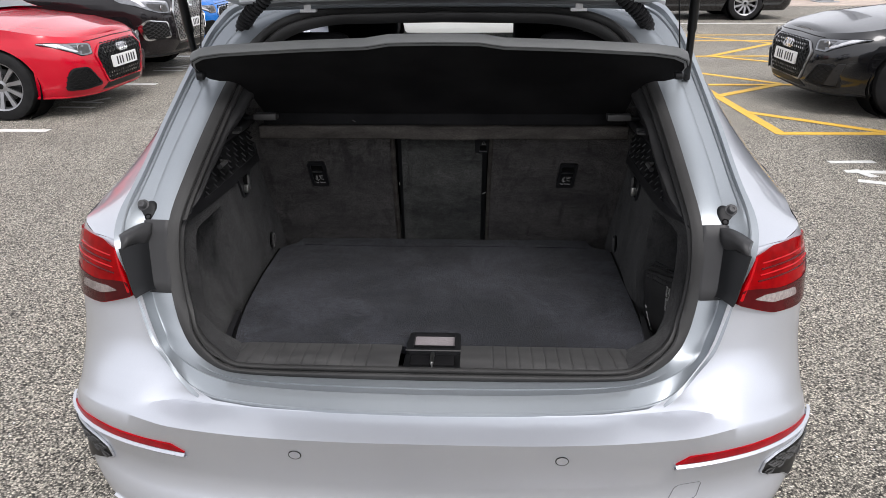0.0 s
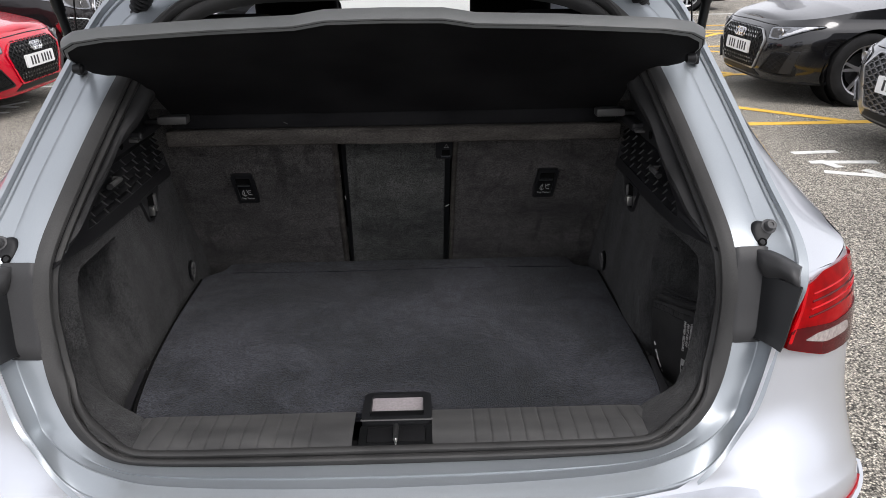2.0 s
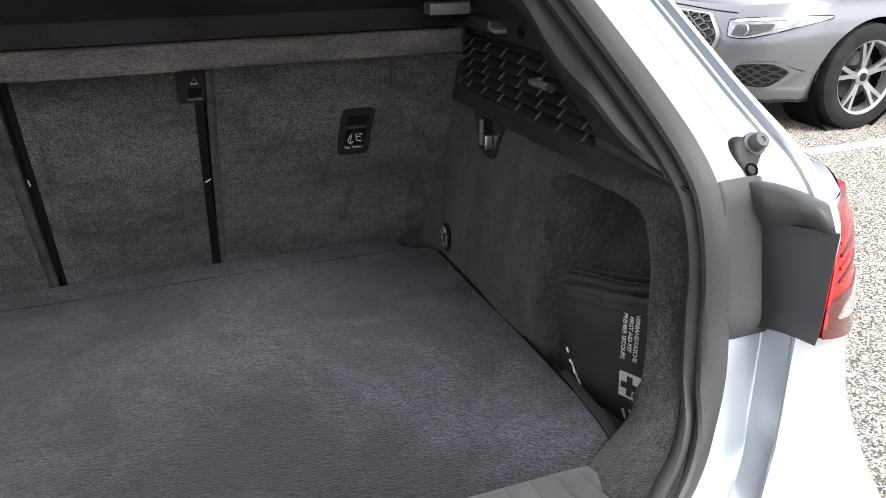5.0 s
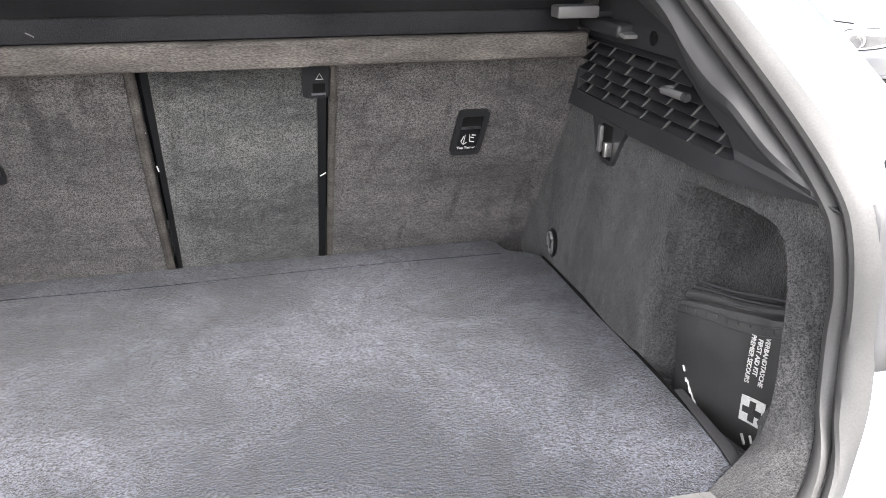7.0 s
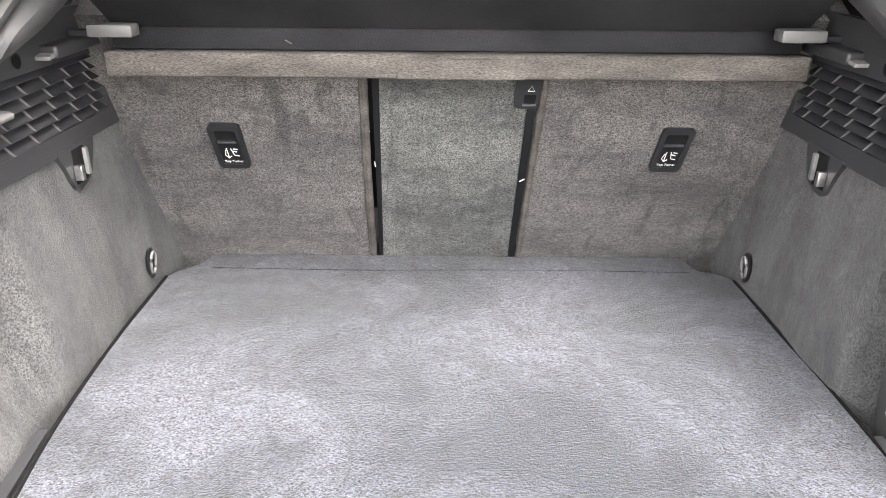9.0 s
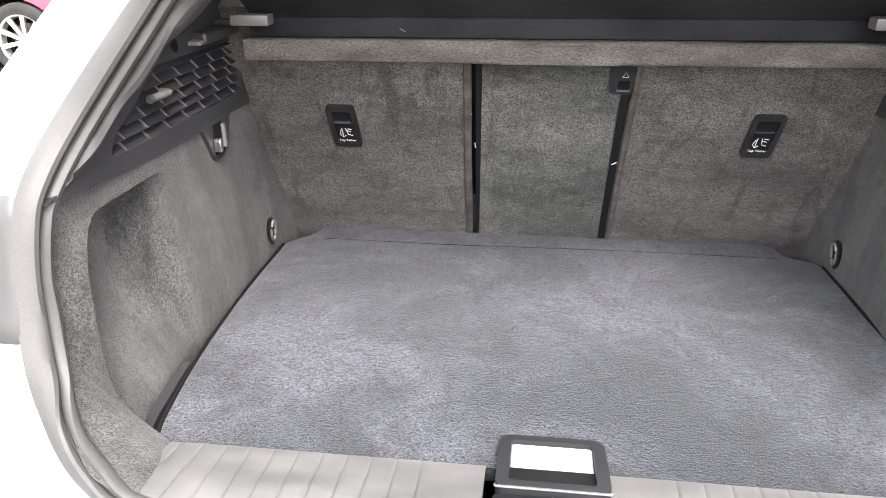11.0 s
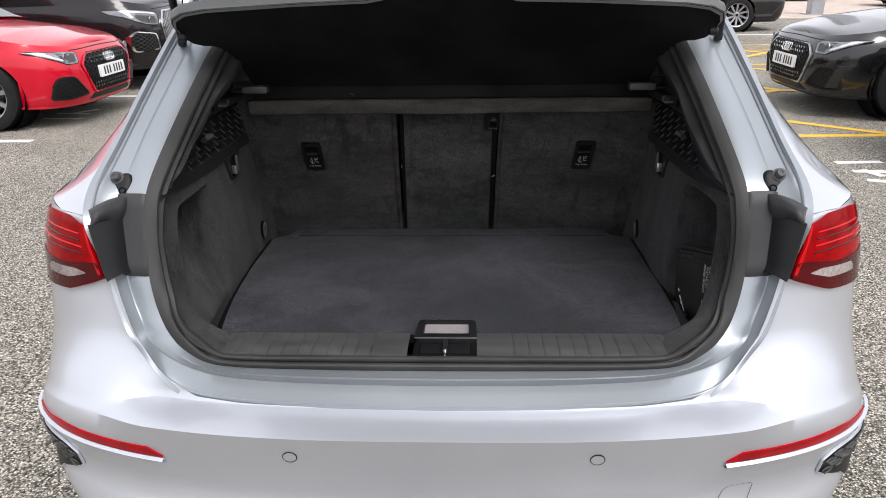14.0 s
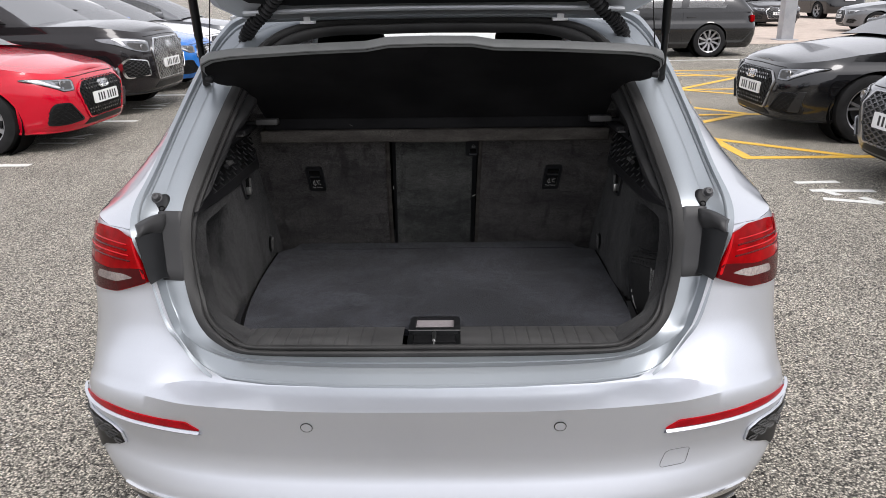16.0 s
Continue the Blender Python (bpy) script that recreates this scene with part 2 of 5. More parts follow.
PAVING = material("pinkish_paving", (0.40, 0.33, 0.28), (0.50, 0.42, 0.36), 0.85, 0, 3, 90, 0.5, 0.004)


def asphalt():
    """Old tarmac: grey and buff stones of a centimetre in dark binder, with broad dusty stains."""
    m = bpy.data.materials.new("asphalt")
    m.use_nodes = True
    n, l = m.node_tree.nodes, m.node_tree.links
    p = n["Principled BSDF"]
    where = n.new("ShaderNodeTexCoord")
    stones, grit, stain = n.new("ShaderNodeTexVoronoi"), n.new("ShaderNodeTexNoise"), n.new("ShaderNodeTexNoise")
    stones.inputs["Scale"].default_value, stones.inputs["Randomness"].default_value = 140, 1.0
    grit.inputs["Scale"].default_value, grit.inputs["Detail"].default_value = 140, 4
    stain.inputs["Scale"].default_value, stain.inputs["Detail"].default_value = 0.9, 6
    for t in (stones, grit, stain):
        l.new(where.outputs["Object"], t.inputs["Vector"])
    ramp = n.new("ShaderNodeValToRGB")
    for spot, c in ((0.0, (0.028, 0.0260, 0.0212)), (0.35, (0.146, 0.133, 0.111)), (0.65, (0.375, 0.340, 0.282)), (1.0, (0.76, 0.70, 0.59))):
        e = ramp.color_ramp.elements.new(spot) if 0 < spot < 1 else ramp.color_ramp.elements[int(spot)]
        e.position, e.color = spot, (*c, 1)
    split = n.new("ShaderNodeSeparateColor")
    l.new(stones.outputs["Color"], split.inputs["Color"])
    l.new(split.outputs["Red"], ramp.inputs["Fac"])
    edge = n.new("ShaderNodeMapRange")
    edge.inputs["From Min"].default_value, edge.inputs["From Max"].default_value = 0.35, 0.75
    edge.inputs["To Min"].default_value, edge.inputs["To Max"].default_value = 1.0, 0.25
    l.new(stones.outputs["Distance"], edge.inputs["Value"])
    worn = n.new("ShaderNodeMapRange")
    worn.inputs["From Min"].default_value, worn.inputs["From Max"].default_value = 0.3, 0.7
    worn.inputs["To Min"].default_value, worn.inputs["To Max"].default_value = 0.8, 1.18
    l.new(stain.outputs["Fac"], worn.inputs["Value"])
    fine = n.new("ShaderNodeMapRange")
    fine.inputs["From Min"].default_value, fine.inputs["From Max"].default_value = 0.3, 0.7
    fine.inputs["To Min"].default_value, fine.inputs["To Max"].default_value = 0.55, 1.4
    l.new(grit.outputs["Fac"], fine.inputs["Value"])
    last = ramp.outputs["Color"]
    for source in (edge, worn, fine):
        v = n.new("ShaderNodeVectorMath")
        v.operation = "MULTIPLY"
        l.new(last, v.inputs[0])
        l.new(source.outputs["Result"], v.inputs[1])
        last = v.outputs["Vector"]
    l.new(last, p.inputs["Base Color"])
    p.inputs["Roughness"].default_value = 0.85
    b = n.new("ShaderNodeBump")
    b.inputs["Strength"].default_value, b.inputs["Distance"].default_value = 1.0, 0.006
    l.new(edge.outputs["Result"], b.inputs["Height"])
    l.new(b.outputs["Normal"], p.inputs["Normal"])
    return m


ASPHALT = asphalt()


# ---- mesh tools ----
def smooth(t):
    t = min(1, max(0, t))
    return t * t * (3 - 2 * t)


def part(name, bm, mat, parent=None, label="", smooth=True, sharp=38):
    """One mesh object of a bmesh, under a thing or a part."""
    bmesh.ops.recalc_face_normals(bm, faces=bm.faces)
    me = bpy.data.meshes.new(name)
    bm.to_mesh(me)
    bm.free()
    me.materials.append(mat)
    if smooth:
        me.polygons.foreach_set("use_smooth", [True] * len(me.polygons))
        me.set_sharp_from_angle(angle=radians(sharp))
    ob = new(name, me)
    if parent is not None:
        ob.parent = parent
        if parent.data is None:
            ob.matrix_parent_inverse = parent.matrix_basis.inverted()
    if label:
        ob["label"] = label
    return ob


def thing(name, label, category, base=(0, 0, 0), group="", kind=""):
    return tagged(_placed(new(name), base), label, category, group, kind)


def _placed(ob, base):
    ob.empty_display_size = 0.1
    ob.matrix_basis = Matrix.Translation(base)
    return ob


def lofted(rows, bm=None, close=False, cap=False):
    """Quads between rows of points of equal count."""
    bm = bm or bmesh.new()
    made = [[bm.verts.new(q) for q in r] for r in rows]
    for a, b in zip(made, made[1:] + (made[:1] if close == "rows" else [])):
        count = len(a)
        for i in range(count if close is True else count - 1):
            j = (i + 1) % count
            bm.faces.new((a[i], a[j], b[j], b[i]))
    if cap:
        bm.faces.new(made[0])
        bm.faces.new(made[-1][::-1])
    return bm


def thick(bm, depth):
    """Turns a sheet into a plate of that depth, against its normals."""
    bmesh.ops.recalc_face_normals(bm, faces=bm.faces)
    bmesh.ops.solidify(bm, geom=list(bm.faces), thickness=depth)
    return bm


def box(size, at, bevel=0.004, turn=None, bm=None, segments=2):
    bm = bm or bmesh.new()
    m = Matrix.Translation(at) @ (turn or Matrix()) @ Matrix.Diagonal((*size, 1))
    got = bmesh.ops.create_cube(bm, size=1, matrix=m)["verts"]
    if bevel:
        edges = {e for v in got for e in v.link_edges}
        bmesh.ops.bevel(bm, geom=list(edges), offset=bevel, segments=segments, profile=0.6, affect="EDGES")
    return bm


def tube(path, radius, sides=10, bm=None, cap=True, closed=False):
    """A round bar along a path; radius is a number or one a point."""
    path = [Vector(q) for q in path]
    rows, up = [], Vector((0, 0, 1))
    for i, q in enumerate(path):
        a = path[i - 1] if i or closed else q
        b = path[(i + 1) % len(path)] if i + 1 < len(path) or closed else q
        d = (b - a).normalized()
        s = d.cross(up if abs(d.z) < 0.95 else Vector((0, 1, 0))).normalized()
        w = s.cross(d)
        r = radius[i] if hasattr(radius, "__len__") else radius
        rows.append([q + (s * math.cos(k * math.tau / sides) + w * math.sin(k * math.tau / sides)) * r for k in range(sides)])
    bm = bm or bmesh.new()
    made = [[bm.verts.new(q) for q in r] for r in rows]
    for a, b in zip(made, made[1:] + (made[:1] if closed else [])):
        for i in range(sides):
            bm.faces.new((a[i], a[(i + 1) % sides], b[(i + 1) % sides], b[i]))
    if cap and not closed:
        bm.faces.new(made[0])
        bm.faces.new(made[-1][::-1])
    return bm


def turned(profile, at, axis="x", sides=32, bm=None):
    """A turned body: profile of (along, radius) about an axis through at."""
    bm = bm or bmesh.new()
    rows = []
    for along, r in profile:
        ring = []
        for k in range(sides):
            c, s = r * math.cos(k * math.tau / sides), r * math.sin(k * math.tau / sides)
            ring.append(Vector(at) + Vector({"x": (along, c, s), "y": (c, along, s), "z": (c, s, along)}[axis]))
        rows.append(ring)
    return lofted(rows, bm, close=True)


def curve_through(points, steps=6):
    """A smooth line through points."""
    pts = [Vector(q) for q in points]
    out = []
    for i in range(len(pts) - 1):
        a, b, c, d = pts[max(i - 1, 0)], pts[i], pts[i + 1], pts[min(i + 2, len(pts) - 1)]
        for k in range(steps):
            t = k / steps
            out.append(0.5 * ((2 * b) + (c - a) * t + (2 * a - 5 * b + 4 * c - d) * t * t + (3 * b - a - 3 * c + d) * t ** 3))
    return out + [pts[-1]]


def flat(outline, bm=None):
    """A filled outline in a plane, cut finely enough to be bent."""
    bm = bm or bmesh.new()
    f = bm.faces.new([bm.verts.new((u, v, 0)) for u, v in outline])
    return bm


def patch(outline, surface, top, bottom, cell=0.03):
    """A plate of an outline in (u, v), laid on surface(u, v, height) between two heights."""
    bm = flat(outline)
    us, vs = [u for u, v in outline], [v for u, v in outline]
    for k, lo, hi in ((0, min(us), max(us)), (1, min(vs), max(vs))):
        cuts = int((hi - lo) / cell)
        for i in range(1, cuts + 1):
            at, no = [0, 0, 0], [0, 0, 0]
            at[k], no[k] = lo + (hi - lo) * i / (cuts + 1), 1
            bmesh.ops.bisect_plane(bm, geom=bm.verts[:] + bm.edges[:] + bm.faces[:], plane_co=at, plane_no=no)
    got = bmesh.ops.extrude_face_region(bm, geom=bm.faces[:])
    low = {v for v in got["geom"] if isinstance(v, bmesh.types.BMVert)}
    for v in bm.verts:
        v.co = surface(v.co.x, v.co.y, bottom if v in low else top)
    return bm


def rounded(outline, radius=0.01, steps=3):
    """The outline with its corners rounded."""
    out, count = [], len(outline)
    for i in range(count):
        p, a, b = (Vector(outline[k % count]) for k in (i, i - 1, i + 1))
        ra, rb = min(radius, (a - p).length * 0.45), min(radius, (b - p).length * 0.45)
        s, e = p + (a - p).normalized() * ra, p + (b - p).normalized() * rb
        for k in range(steps + 1):
            t = k / steps
            out.append(tuple((1 - t) ** 2 * s + 2 * t * (1 - t) * p + t * t * e))
    return out


def frame_ring(outer, inner, surface, top, bottom):
    """A raised border between two outlines of equal count on a surface."""
    rows = [[surface(u, v, bottom) for u, v in outer], [surface(u, v, top) for u, v in outer],
            [surface(u, v, top) for u, v in inner], [surface(u, v, bottom) for u, v in inner]]
    return lofted(rows, close=True)


def scaled(outline, k):
    cu, cv = sum(u for u, v in outline) / len(outline), sum(v for u, v in outline) / len(outline)
    return [(cu + (u - cu) * k, cv + (v - cv) * k) for u, v in outline]


def ramp_of(points):
    xs, ys = zip(*points)
    return lambda t: float(np.interp(t, xs, ys))


def writing(name, text, size, at, mat, parent, depth=0.0004, spacing=1.0):
    """Raised lettering in the built-in font, as a mesh, centred on the pose at."""
    c = bpy.data.curves.new(name, "FONT")
    c.body, c.size, c.extrude, c.align_x, c.align_y, c.resolution_u = text, size, depth, "CENTER", "CENTER", 3
    c.space_character = spacing
    tmp = bpy.data.objects.new(name, c)
    me = bpy.data.meshes.new_from_object(tmp)
    bpy.data.objects.remove(tmp)
    me.transform(at)
    me.materials.clear()
    me.materials.append(mat)
    ob = new(name, me)
    ob.parent = parent
    if parent.data is None:
        ob.matrix_parent_inverse = parent.matrix_basis.inverted()
    return ob

# ---- the silver hatchback: outer skin ----
TAIL_Y = ramp_of([(.22, 1.70), (.24, 1.66), (.27, 1.60), (.30, 1.558), (.335, 1.545), (.365, 1.545), (.40, 1.553), (.43, 1.57), (.465, 1.584), (.50, 1.577), (.55, 1.561), (.60, 1.545),
                  (.634, 1.535), (.638, 1.550), (.643, 1.580), (.648, 1.611), (.66, 1.617), (.70, 1.625), (.75, 1.637), (.80, 1.65), (.85, 1.66),
                  (.94, 1.674), (.97, 1.70), (1.0, 1.74)])
HALF = ramp_of([(.22, .75), (.24, .77), (.30, .81), (.38, .852), (.45, .876), (.50, .880), (.55, .876), (.62, .858), (.65, .852), (.70, .853), (.75, .853), (.85, .853), (.90, .846), (.94, .833), (.97, .81), (1.0, .78)])
NOSE_Y = ramp_of([(.22, 5.70), (.30, 5.80), (.45, 5.87), (.60, 5.86), (.74, 5.76), (.80, 5.70), (.97, 5.4)])
BEND = 0.35
REAR_AXLE, FRONT_AXLE, WHEEL_R = 2.33, 4.966, 0.325


def droop(z):
    """How much of the bumper's droop towards its corners is felt at a height."""
    return 0.06 * (smooth((z - .40) / .225) if z < .625 else smooth((.80 - z) / .165))


FLANK_Y = ramp_of([(.58, 1.551), (.60, 1.545), (.634, 1.549), (.66, 1.573), (.69, 1.603), (.72, 1.626), (.75, 1.637)])


def fillet(a, z):
    """Towards the flanks the bumper's ledge dies out into a smooth shoulder."""
    return smooth((a - .60) / .16) * (TAIL_Y(z) - FLANK_Y(z)) if .60 < z < .75 else 0.0


def inset(a, z):
    """The flanks lie a little deeper beside the opening."""
    return 0.018 * math.exp(-((a - .70) / .10) ** 2) * smooth((z - .66) / .06)


def tail(a, z):
    """The body's skin at the back and round its corners; a runs from the middle to the corner, past 1 along the side."""
    s, a = (1 if a >= 0 else -1), abs(a)
    if a <= 1:
        return Vector((s * HALF(z) * a, TAIL_Y(z) - fillet(a, z) + inset(a, z) + BEND * (1 - math.sqrt(1 - a ** 3)), z - droop(z) * a ** 6))
    return Vector((s * HALF(z) * (1 + (a - 1) * 0.12), TAIL_Y(z) - fillet(1, z) + BEND + (a - 1), z - droop(z) * max(0, 1 - (a - 1) / .25)))


def on_tail(a, z, height=0.0):
    s = 1 if a >= 0 else -1
    e = 0.004
    du, dv = tail(a + e, z) - tail(a - e, z), tail(a, z + e) - tail(a, z - e)
    return tail(a, z) + du.cross(dv).normalized() * height


def hatch_skin(s, z):
    if s <= 1:
        return tail(s, z)
    if s <= 2:
        q = s - 1
        start, end = TAIL_Y(z) - fillet(1, z) + BEND, NOSE_Y(z) - 0.55
        bulge = 0.078 * min(1, q / 0.12) ** 0.8 if q < 0.8 else 0.078 - 0.068 * ((q - 0.8) / 0.2) ** 2
        return Vector((HALF(z) * (1 + bulge), start + (end - start) * q, z - droop(z) * max(0, 1 - q / .08)))
    a = 3 - s
    return Vector((HALF(z) * 1.01 * a, NOSE_Y(z) - 0.55 * (1 - math.sqrt(max(0, 1 - a ** 3))), z))


EDGE_Z = ramp_of([(0, .648), (.365, .650), (.455, .655), (.505, .677), (.532, .697), (.558, .720), (.587, .750), (.607, .795), (.621, .840), (.632, .885), (.645, .925), (.655, .945), (.72, .948), (.77, .945), (.9, .945)])


def hatch_top(s, x):
    if s <= 1:
        return EDGE_Z(x)
    q = s - 1
    if s <= 2:
        return float(np.interp(q, (0, .15, .70, .80, 1), (.945, .955, .945, .93, .88)))
    return float(np.interp(s, (2, 3), (.88, .76)))


def hatch_bottom(p):
    low = 0.24
    for axle in (REAR_AXLE, FRONT_AXLE):
        d = abs(p.y - axle)
        if d < 0.365:
            low = max(low, 0.31 + math.sqrt(0.365 ** 2 - d * d))
    return low


LEVELS = (.22, .24, .27, .30, .335, .365, .40, .43, .465, .50, .55, .60, .634, .638, .643, .648, .654, .66, .668, .68, .692, .70, .725, .75, .775, .80, .825, .85, .875, .90, .925, .945, .96)
columns = [i * 0.05 for i in range(9)] + [0.42 + i * 0.015 for i in range(39)] + [1 + 0.0075 * i for i in range(1, 44)] + [1.34 + i * 0.03 for i in range(12)] \
    + [1.69 + i * 0.0075 for i in range(1, 40)] + [2 + i / 14 for i in range(0, 15)]
car = thing("hatchback_car", "silver hatchback parked with its tailgate wide open", "car", (0, 3.7, 0))
rows = []
for s in columns:
    ref = hatch_skin(s, 0.6)
    low, high = hatch_bottom(ref), hatch_top(s, ref.x)
    rows.append([hatch_skin(s, min(max(z, low), max(high, low + 0.01))) for z in LEVELS])
mirrored = [[Vector((-q.x, q.y, q.z)) for q in r] for r in rows]
bm = lofted(mirrored[:0:-1] + rows)
bmesh.ops.remove_doubles(bm, verts=bm.verts, dist=0.0006)
part("body_shell", bm, SILVER, car)

# bonnet and scuttle across the front
front = [r[-1] for s, r in zip(columns, rows) if s >= 1.80]
hood = []
for q in front:
    hood.append([Vector((q.x * k / 8, q.y, q.z + 0.055 * min(1, q.x / 0.5) * (1 - (k / 8) ** 2))) for k in range(-8, 9)])
part("bonnet", lofted(hood), SILVER, car)

# ---- the skin above the waist ----
RAIL = [(.656, 1.778, .952), (.667, 1.838, .995), (.657, 1.943, 1.060), (.651, 2.02, 1.108), (.644, 2.105, 1.161), (.623, 2.28, 1.272), (.601, 2.38, 1.337), (.590, 2.52, 1.385),
        (.58, 3.0, 1.425), (.575, 3.5, 1.425), (.585, 3.9, 1.39), (.65, 4.3, 1.20), (.73, 4.62, 1.0)]
WAIST = [tuple(hatch_skin(s, .9445)) for s in (.90, .975, 1.0, 1.03, 1.0965, 1.165, 1.22)] + [(.876, 2.85, .948),
         (.876, 3.2, .945), (.876, 3.6, .942), (.876, 4.0, .938), (.872, 4.4, .93), (.862, 4.68, .925)]
rail, waist = curve_through(RAIL, 6), curve_through(WAIST, 6)
ROWS_UP = 9


def flank(i, k):
    a, b = waist[i], rail[i]
    full = min(1, max(0, (b.y - 2.4) / 0.7))  # the rear pillar is flat, the doors are curved
    lean = a.lerp(b, .44) + Vector((-.002, 0, 0))
    mid = lean.lerp(Vector((a.x * 0.985, (a.y + b.y) / 2, a.z + (b.z - a.z) * 0.55)), full)
    t = k / ROWS_UP
    return a * (1 - t) ** 2 + mid * 2 * t * (1 - t) + b * t * t


def window_cell(i, k):
    y = (flank(i, k).y + flank(i + 1, k + 1).y) / 2
    return 1 <= k < ROWS_UP - 1 and (2.78 < y < 3.42 or 3.5 < y < 4.28)


for side in (1, -1):
    shell, panes = bmesh.new(), {}
    for i in range(len(rail) - 1):
        for k in range(ROWS_UP):
            quad = [flank(i, k), flank(i + 1, k), flank(i + 1, k + 1), flank(i, k + 1)]
            quad = [Vector((q.x * side, q.y, q.z)) for q in quad]
            if window_cell(i, k):
                key = "rear" if (quad[0].y + quad[2].y) / 2 < 3.46 else "front"
                panes.setdefault(key, bmesh.new())
                target = panes[key]
            else:
                target = shell
            target.faces.new([target.verts.new(q) for q in quad])
    bmesh.ops.remove_doubles(shell, verts=shell.verts, dist=0.0005)
    quarter = part("side_panel", shell, SILVER, car)
    for key, pane in panes.items():
        bmesh.ops.remove_doubles(pane, verts=pane.verts, dist=0.0005)
        part("side_window", pane, GLASS, quarter, "dark tinted side window").visible_shadow = False

first = next(i for i, q in enumerate(rail) if q.y > 2.46)
roof = []
for q in rail[first:-12]:
    roof.append([Vector((q.x * k / 8, q.y, q.z + 0.03 * (1 - (k / 8) ** 2) + 0.006)) for k in range(-8, 9)])
roof[0] = [Vector((q.x, 2.455, q.z)) for q in roof[0]]
part("roof", thick(lofted(roof), 0.02), SILVER, car)
part("headliner", lofted([[q - Vector((0, 0, 0.04)) for q in r] for r in roof]), HEADLINER, car)
glass_rows = []
for q in rail[-13:]:
    glass_rows.append([Vector((q.x * k / 8, q.y + 0.05 * (1 - (k / 8) ** 2), q.z + 0.03 * (1 - (k / 8) ** 2))) for k in range(-8, 9)])
part("windscreen", lofted(glass_rows), CLEAR_GLASS, car, "clear front windscreen").visible_shadow = False
part("underbody", box((1.5, 3.9, 0.04), (0, 3.7, 0.235), 0.01), SHADE_BLACK, car)
for side in (1, -1):
    for axle in (REAR_AXLE, FRONT_AXLE):
        part("wheel_well", turned([(-.16, .0), (-.16, .37), (.13, .37)], (side * .70, axle, .31), "x", 28), SHADE_BLACK, car)

# ---- tail lamps, reflectors, vents, sensors ----
for side in (1, -1):
    def lay(a, z, h, side=side):
        q = on_tail(a, z, h)
        return Vector((q.x * side, q.y, q.z))

    def on_lamp(a, z, h, side=side):
        return lay(a, z, h) - Vector((0, inset(a, z), 0))
    lamp = part("tail_lamp", patch(rounded([(.732, .845), (.787, .934), (.85, .944), (.93, .941), (.975, .928), (1.03, .898), (1.05, .85), (1.02, .805), (.94, .793), (.84, .808)], .012), on_lamp, 0.004, -0.045), LAMP_RED, car,
                "glossy red tail lamp with a smoked lower half")
    part("lower_lens", patch(rounded([(.734, .846), (.750, .873), (.794, .868), (.859, .857), (.94, .852), (1.045, .856), (1.018, .807), (.94, .7945), (.84, .8095)], .008), on_lamp, 0.0055, 0.0), LAMP_DARK, lamp, "smoked dark red lens")
    part("reversing_light", patch(rounded([(.779, .849), (.815, .853), (.909, .844), (.918, .825), (.836, .832)], .008), on_lamp, 0.0068, 0.0), LAMP_CLEAR, lamp, "greyish clear lens")
    part("light_guide", patch(rounded([(.740, .852), (.752, .874), (.793, .9325), (.800, .934), (.762, .874), (.748, .850)], .003), on_lamp, .0055, .0), LAMP_BAR, lamp, "bright red light guide")
    for k in range(4):
        z = .884 + k * .0115
        line = [on_lamp(a, z - .012 * (a - .79) / .2 + .004 * math.sin((a - .79) * 14), .0030) for a in np.linspace(.792 + k * .006, .985 - k * .014, 24)]
        part("light_bar", tube(line, .0022, 6), LAMP_BAR if k % 2 else LAMP_DARK, lamp)
    part("bumper_reflector", patch(rounded([(.573, .5585), (.610, .580), (.684, .581), (.774, .587), (.854, .598), (.935, .603), (.965, .600), (.935, .592), (.857, .576), (.776, .565), (.693, .561)], .004), lay, 0.003, -0.01), REFLECTOR, car, "slim red bumper reflector")
    lip_low = [(.570, .5490), (.644, .547), (.771, .554), (.86, .564), (.925, .575), (.955, .584), (.985, .592)]
    lip_top = [(.574, .5560), (.660, .5575), (.773, .563), (.86, .574), (.930, .589), (.958, .597), (.988, .602)]
    lip_low, lip_top = curve_through([(a, z, 0) for a, z in lip_low], 5), curve_through([(a, z, 0) for a, z in lip_top], 5)
    part("reflector_trim", lofted([[lay(lo.x, lo.y - .004, -.001), lay(lo.x, lo.y, .006), lay(hi.x, hi.y - .003, .009), lay(hi.x, hi.y, .0025)] for lo, hi in zip(lip_low, lip_top)]), SILVER, car)
    vent_line = rounded([(.93, .542), (.895, .533), (.852, .523), (.821, .500), (.819, .461), (.90, .432), (.936, .408), (.985, .415), (.985, .545)], .006)
    vent = part("corner_vent", patch(vent_line, lay, 0.006, -0.02, .015), TRIM, car, "black corner vent with a honeycomb of slanted ribs")
    part("vent_rim", tube([lay(a, z, .003) for a, z in vent_line], .0032, 6, closed=True), SILVER, vent)
    for r in range(5):
        for c in range(4):
            u, v = .842 + c * .036 + (r % 2) * .018, .462 + r * .0165 + c * .002 - .012 * (c > 2)
            if v > .525 or u > .965:
                continue
            cell = [lay(u + .015 * math.cos(k), v + .0075 * math.sin(k), .0085) for k in np.linspace(0, math.tau, 7)[:-1]]
            part("rib", tube(cell, 0.0022, 5, closed=True), SILL, vent)
    mid = .306 + .006 * side
    sensor = part("parking_sensor", patch([(mid + .0135 * math.cos(k * math.tau / 20), .588 + .0120 * math.sin(k * math.tau / 20)) for k in range(20)], lay, 0.0012, -0.01), SILVER, car)
